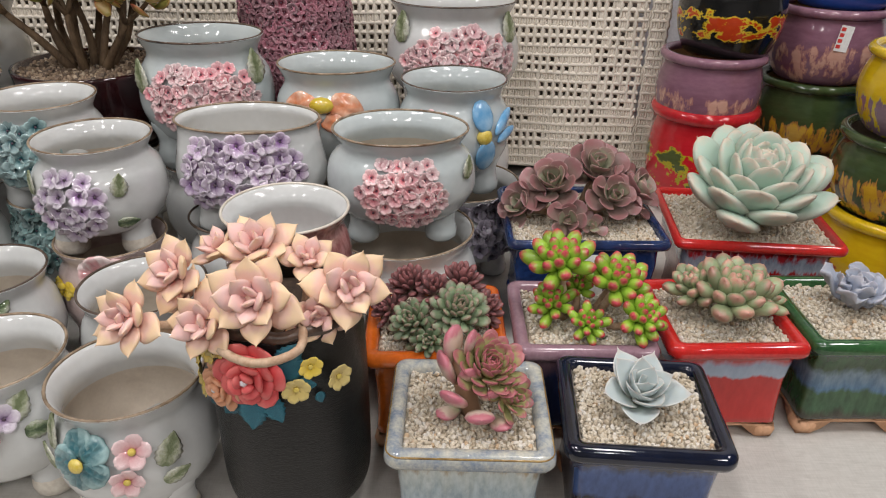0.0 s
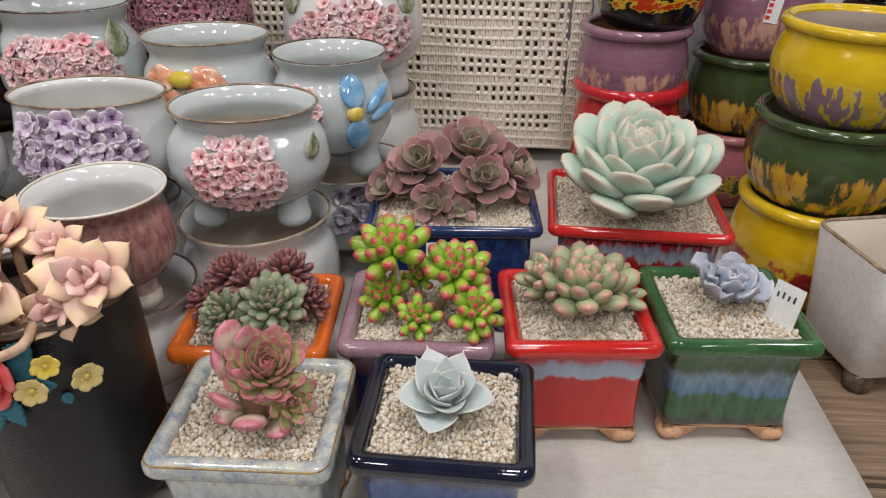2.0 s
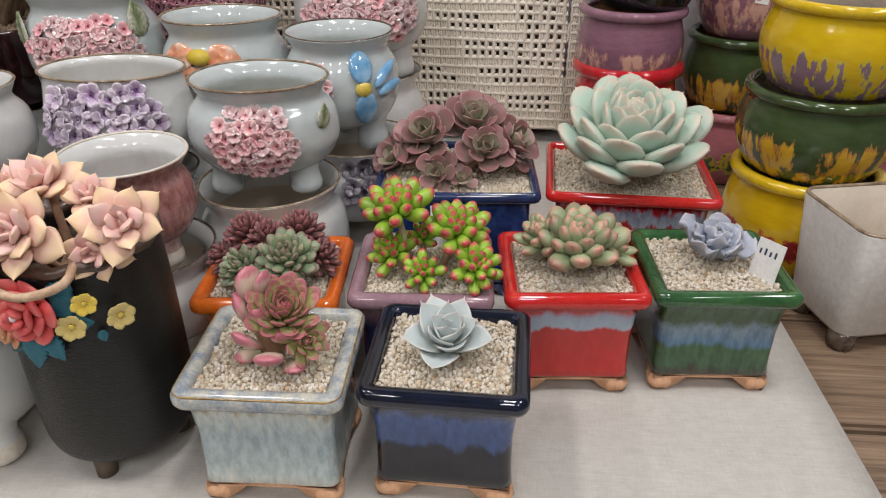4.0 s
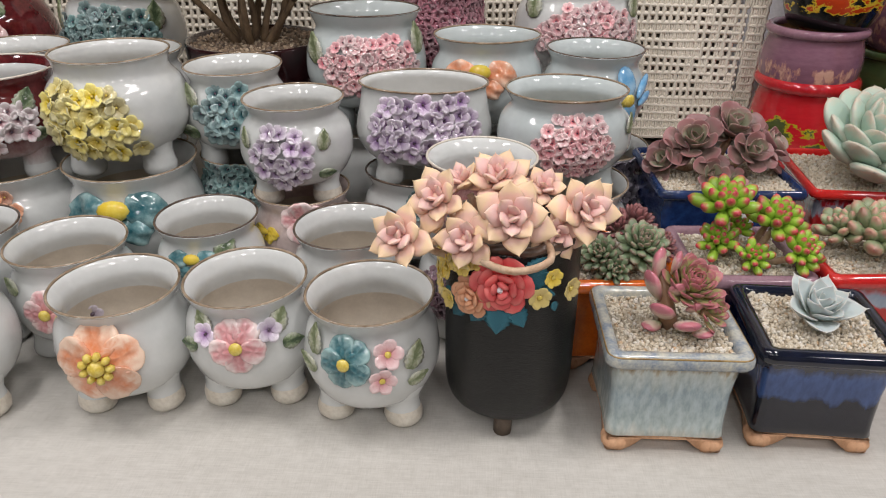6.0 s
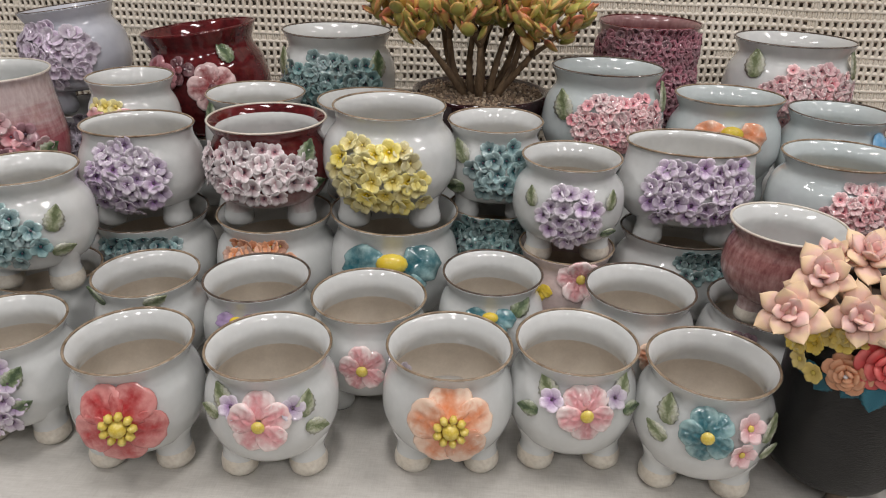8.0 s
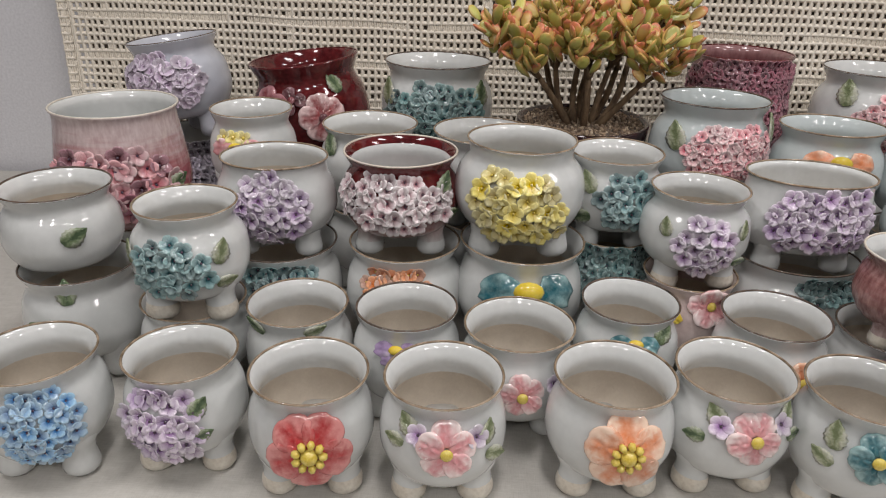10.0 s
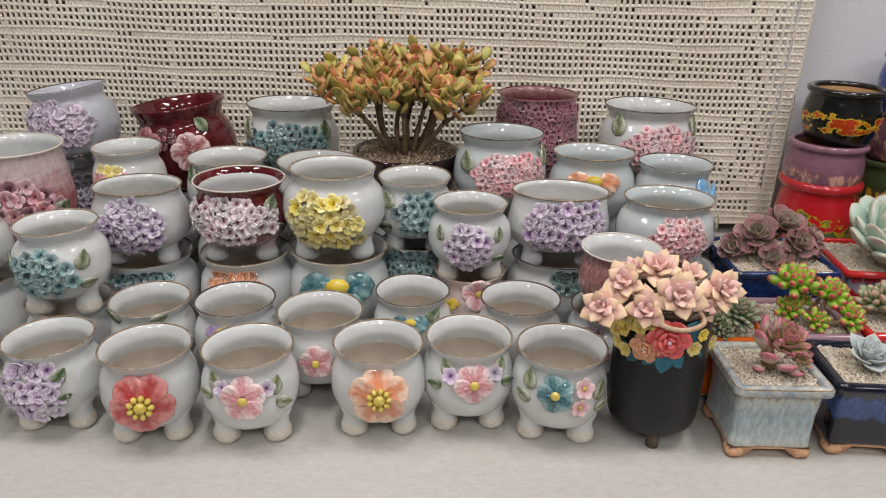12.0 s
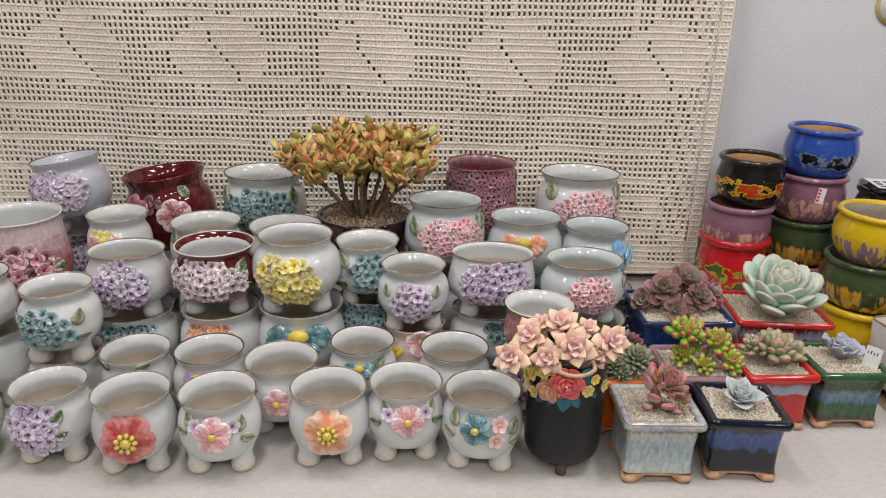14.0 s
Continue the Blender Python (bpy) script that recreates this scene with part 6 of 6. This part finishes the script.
S_GREEN = splashed("moss_amber_glaze", (0.05, 0.08, 0.028), (0.45, 0.22, 0.05), (0.62, 0.38, 0.03), 0.26, 0.17, 0.11, (75, 75, 13), 0.48, 4.4)
S_PINK = splashed("rose_moss_glaze", (0.38, 0.13, 0.15), (0.45, 0.36, 0.03), (0.06, 0.08, 0.03), 0.42, 0.10, 0.11, (40, 40, 40), 0.50, 7.7)
S_YELLOW = splashed("yellow_lilac_glaze", (0.68, 0.46, 0.01), (0.62, 0.50, 0.03), (0.26, 0.17, 0.22), 0.22, 0.18, 0.11, (70, 70, 14), 0.44, 1.3)
S_YELLOW2 = splashed("yellow_red_glaze", (0.66, 0.43, 0.01), (0.50, 0.12, 0.02), (0.30, 0.02, 0.02), 0.40, 0.08, 0.12, (28, 28, 24), 0.51, 6.6)
S_OLIVE = splashed("black_cream_glaze", (0.018, 0.018, 0.015), (0.40, 0.32, 0.12), (0.58, 0.46, 0.24), 0.40, 0.10, 0.11, (40, 40, 24), 0.52, 8.8)

R1X, R1Y = 0.402, 1.118
jar_pot(R1X - 0.012, R1Y, TABLE_Z, 0.167, 0.0765, S_RED, G_RED, CLAY_IN, "crimson glazed pot with green patches under two pots", 1.0)
jar_pot(R1X - 0.014, R1Y, 0.128, 0.244, 0.0755, S_PLUM, G_PLUM, CLAY_IN, "plum glazed pot with pink drips in a stack", 2.0)
jar_pot(R1X, R1Y, 0.240, 0.353, 0.0735, S_BLACK, G_BLACK, CLAY_IN, "black glazed pot with fiery red and yellow splashes", 3.0)
R2X, R2Y = 0.570, 1.172
jar_pot(R2X - 0.006, R2Y, -0.03, 0.088, 0.084, S_PINK, G_PINK, CLAY_IN, "rose glazed pot with moss green patches under three pots", 4.0)
jar_pot(R2X - 0.004, R2Y, 0.085, 0.197, 0.080, S_GREEN, G_GREEN, CLAY_IN, "moss green glazed pot with amber drips in a stack", 5.0)
r2 = jar_pot(R2X, R2Y, 0.194, 0.305, 0.0805, S_PLUM, G_PLUM, CLAY_IN, "plum glazed pot with a paper price tag", 6.3)
jar_pot(R2X + 0.008, R2Y, 0.302, 0.413, 0.0785, S_BLUE, G_BLUE, CLAY_IN, "ultramarine glazed pot with black splashes on a stack", 7.0)
tg = thing("price_tag", pose(0.556, 1.0905, 0.250, -4, 8, -4), "white paper tag with red print on a plum pot", "price tag")
part("tag", box_bm(-0.009, 0.009, -0.0004, 0.0004, 0, 0.036), PAPER, tg, flat=True)
for k in range(4):
    part("printed_bar", box_bm(-0.008, -0.002, -0.0008, -0.0005, 0.004 + k * 0.008, 0.009 + k * 0.008), RED_INK, tg, flat=True)
R3X, R3Y = 0.584, 0.892
jar_pot(R3X, R3Y, -0.03, 0.098, 0.088, S_YELLOW2, G_YELLOW, GREY_IN, "yellow glazed pot with dark red splashes under two pots", 8.0)
jar_pot(R3X - 0.004, R3Y, 0.095, 0.198, 0.088, S_GREEN, G_GREEN, GREY_IN, "moss green glazed pot with amber drips in a stack", 9.0)
jar_pot(R3X, R3Y, 0.195, 0.298, 0.084, S_YELLOW, G_YELLOW, GREY_IN, "yellow glazed pot with lilac drips on a stack", 10.0)
R4X, R4Y = 0.715, 1.070
jar_pot(R4X, R4Y, -0.03, 0.080, 0.088, S_PINK, G_PINK, CLAY_IN, "rose glazed pot under two pots", 11.0)
jar_pot(R4X, R4Y, 0.077, 0.188, 0.086, S_BLUE, G_BLUE, CLAY_IN, "blue glazed pot in a stack", 12.0)
jar_pot(R4X, R4Y, 0.185, 0.296, 0.080, S_OLIVE, G_BLACK, CLAY_IN, "black glazed pot with cream splashes on a stack", 13.0)

# tray lying on the black pot
tr = thing("label_tray", pose(0.712, 1.05, 0.297, 0, 0, -8), "black-rimmed tray with a printed white sheet", "tray")
part("tray_body", box_bm(-0.075, 0.075, -0.05, 0.05, 0, 0.012, 0.004), G_BLACK, tr)
part("sheet", box_bm(-0.066, 0.066, -0.042, 0.042, 0.0122, 0.0128), PAPER, tr, flat=True)
for j in range(3):
    for k in range(6):
        part("printed_bar", box_bm(-0.058 + k * 0.020, -0.045 + k * 0.020, -0.034 + j * 0.020, -0.022 + j * 0.020, 0.0129, 0.0132), INK, tr, flat=True)

# white square pot on the bench
WHITE_POT = surface("matt_white_glaze", (0.60, 0.58, 0.55), (0.70, 0.69, 0.67), 0.3, 16, 160, 0.2, 0.1)
wp = thing("white_square_pot", pose(0.602, 0.730, -0.03, 0, 0, 12), "white glazed square pot with a brown lip and dark feet", "flower pot")
rings = [square_ring(0.0464, 0.0464, 0.018, 0.014), square_ring(0.0512, 0.0512, 0.024, 0.016), square_ring(0.0560, 0.0560, 0.09, 0.016), square_ring(0.0600, 0.0600, 0.143, 0.016), square_ring(0.0592, 0.0592, 0.145, 0.016),
         square_ring(0.0560, 0.0560, 0.144, 0.014), square_ring(0.0528, 0.0528, 0.09, 0.014), square_ring(0.0464, 0.0464, 0.03, 0.012)]
part("body", rings_bm(rings, True, lambda i: 1 if i >= 5 else 0), (WHITE_POT, BISQUE), wp)
part("rim", tube_bm([(p[0], p[1], 0.1448) for p in square_ring(0.0580, 0.0580, 0, 0.015)], [0.0022] * 36, 6, True), BROWN, wp)
for sx in (-1, 1):
    for sy_ in (-1, 1):
        part("foot", lathe([(0.004, 0), (0.013, 0.001), (0.015, 0.01), (0.014, 0.024)], 12), DARK_RIM, wp, "", Matrix.Translation((sx * 0.036, sy_ * 0.036, 0)))

# round sign on the wall
sg = thing("round_sign", pose(0.753, 1.297, 0.681, 90, 0, 0), "round cream and yellow paper sign on the wall", "sign")
part("disc", lathe([(0.003, 0.0), (0.05, 0.0), (0.05, 0.002), (0.003, 0.002)], 40), surface("yellow_sign_paper", (0.62, 0.50, 0.16), (0.70, 0.60, 0.26), 0.7, 20, 200, 0.0), sg)
part("face", lathe([(0.003, 0.0021), (0.042, 0.0021), (0.042, 0.0026), (0.003, 0.0026)], 40), PAPER, sg)
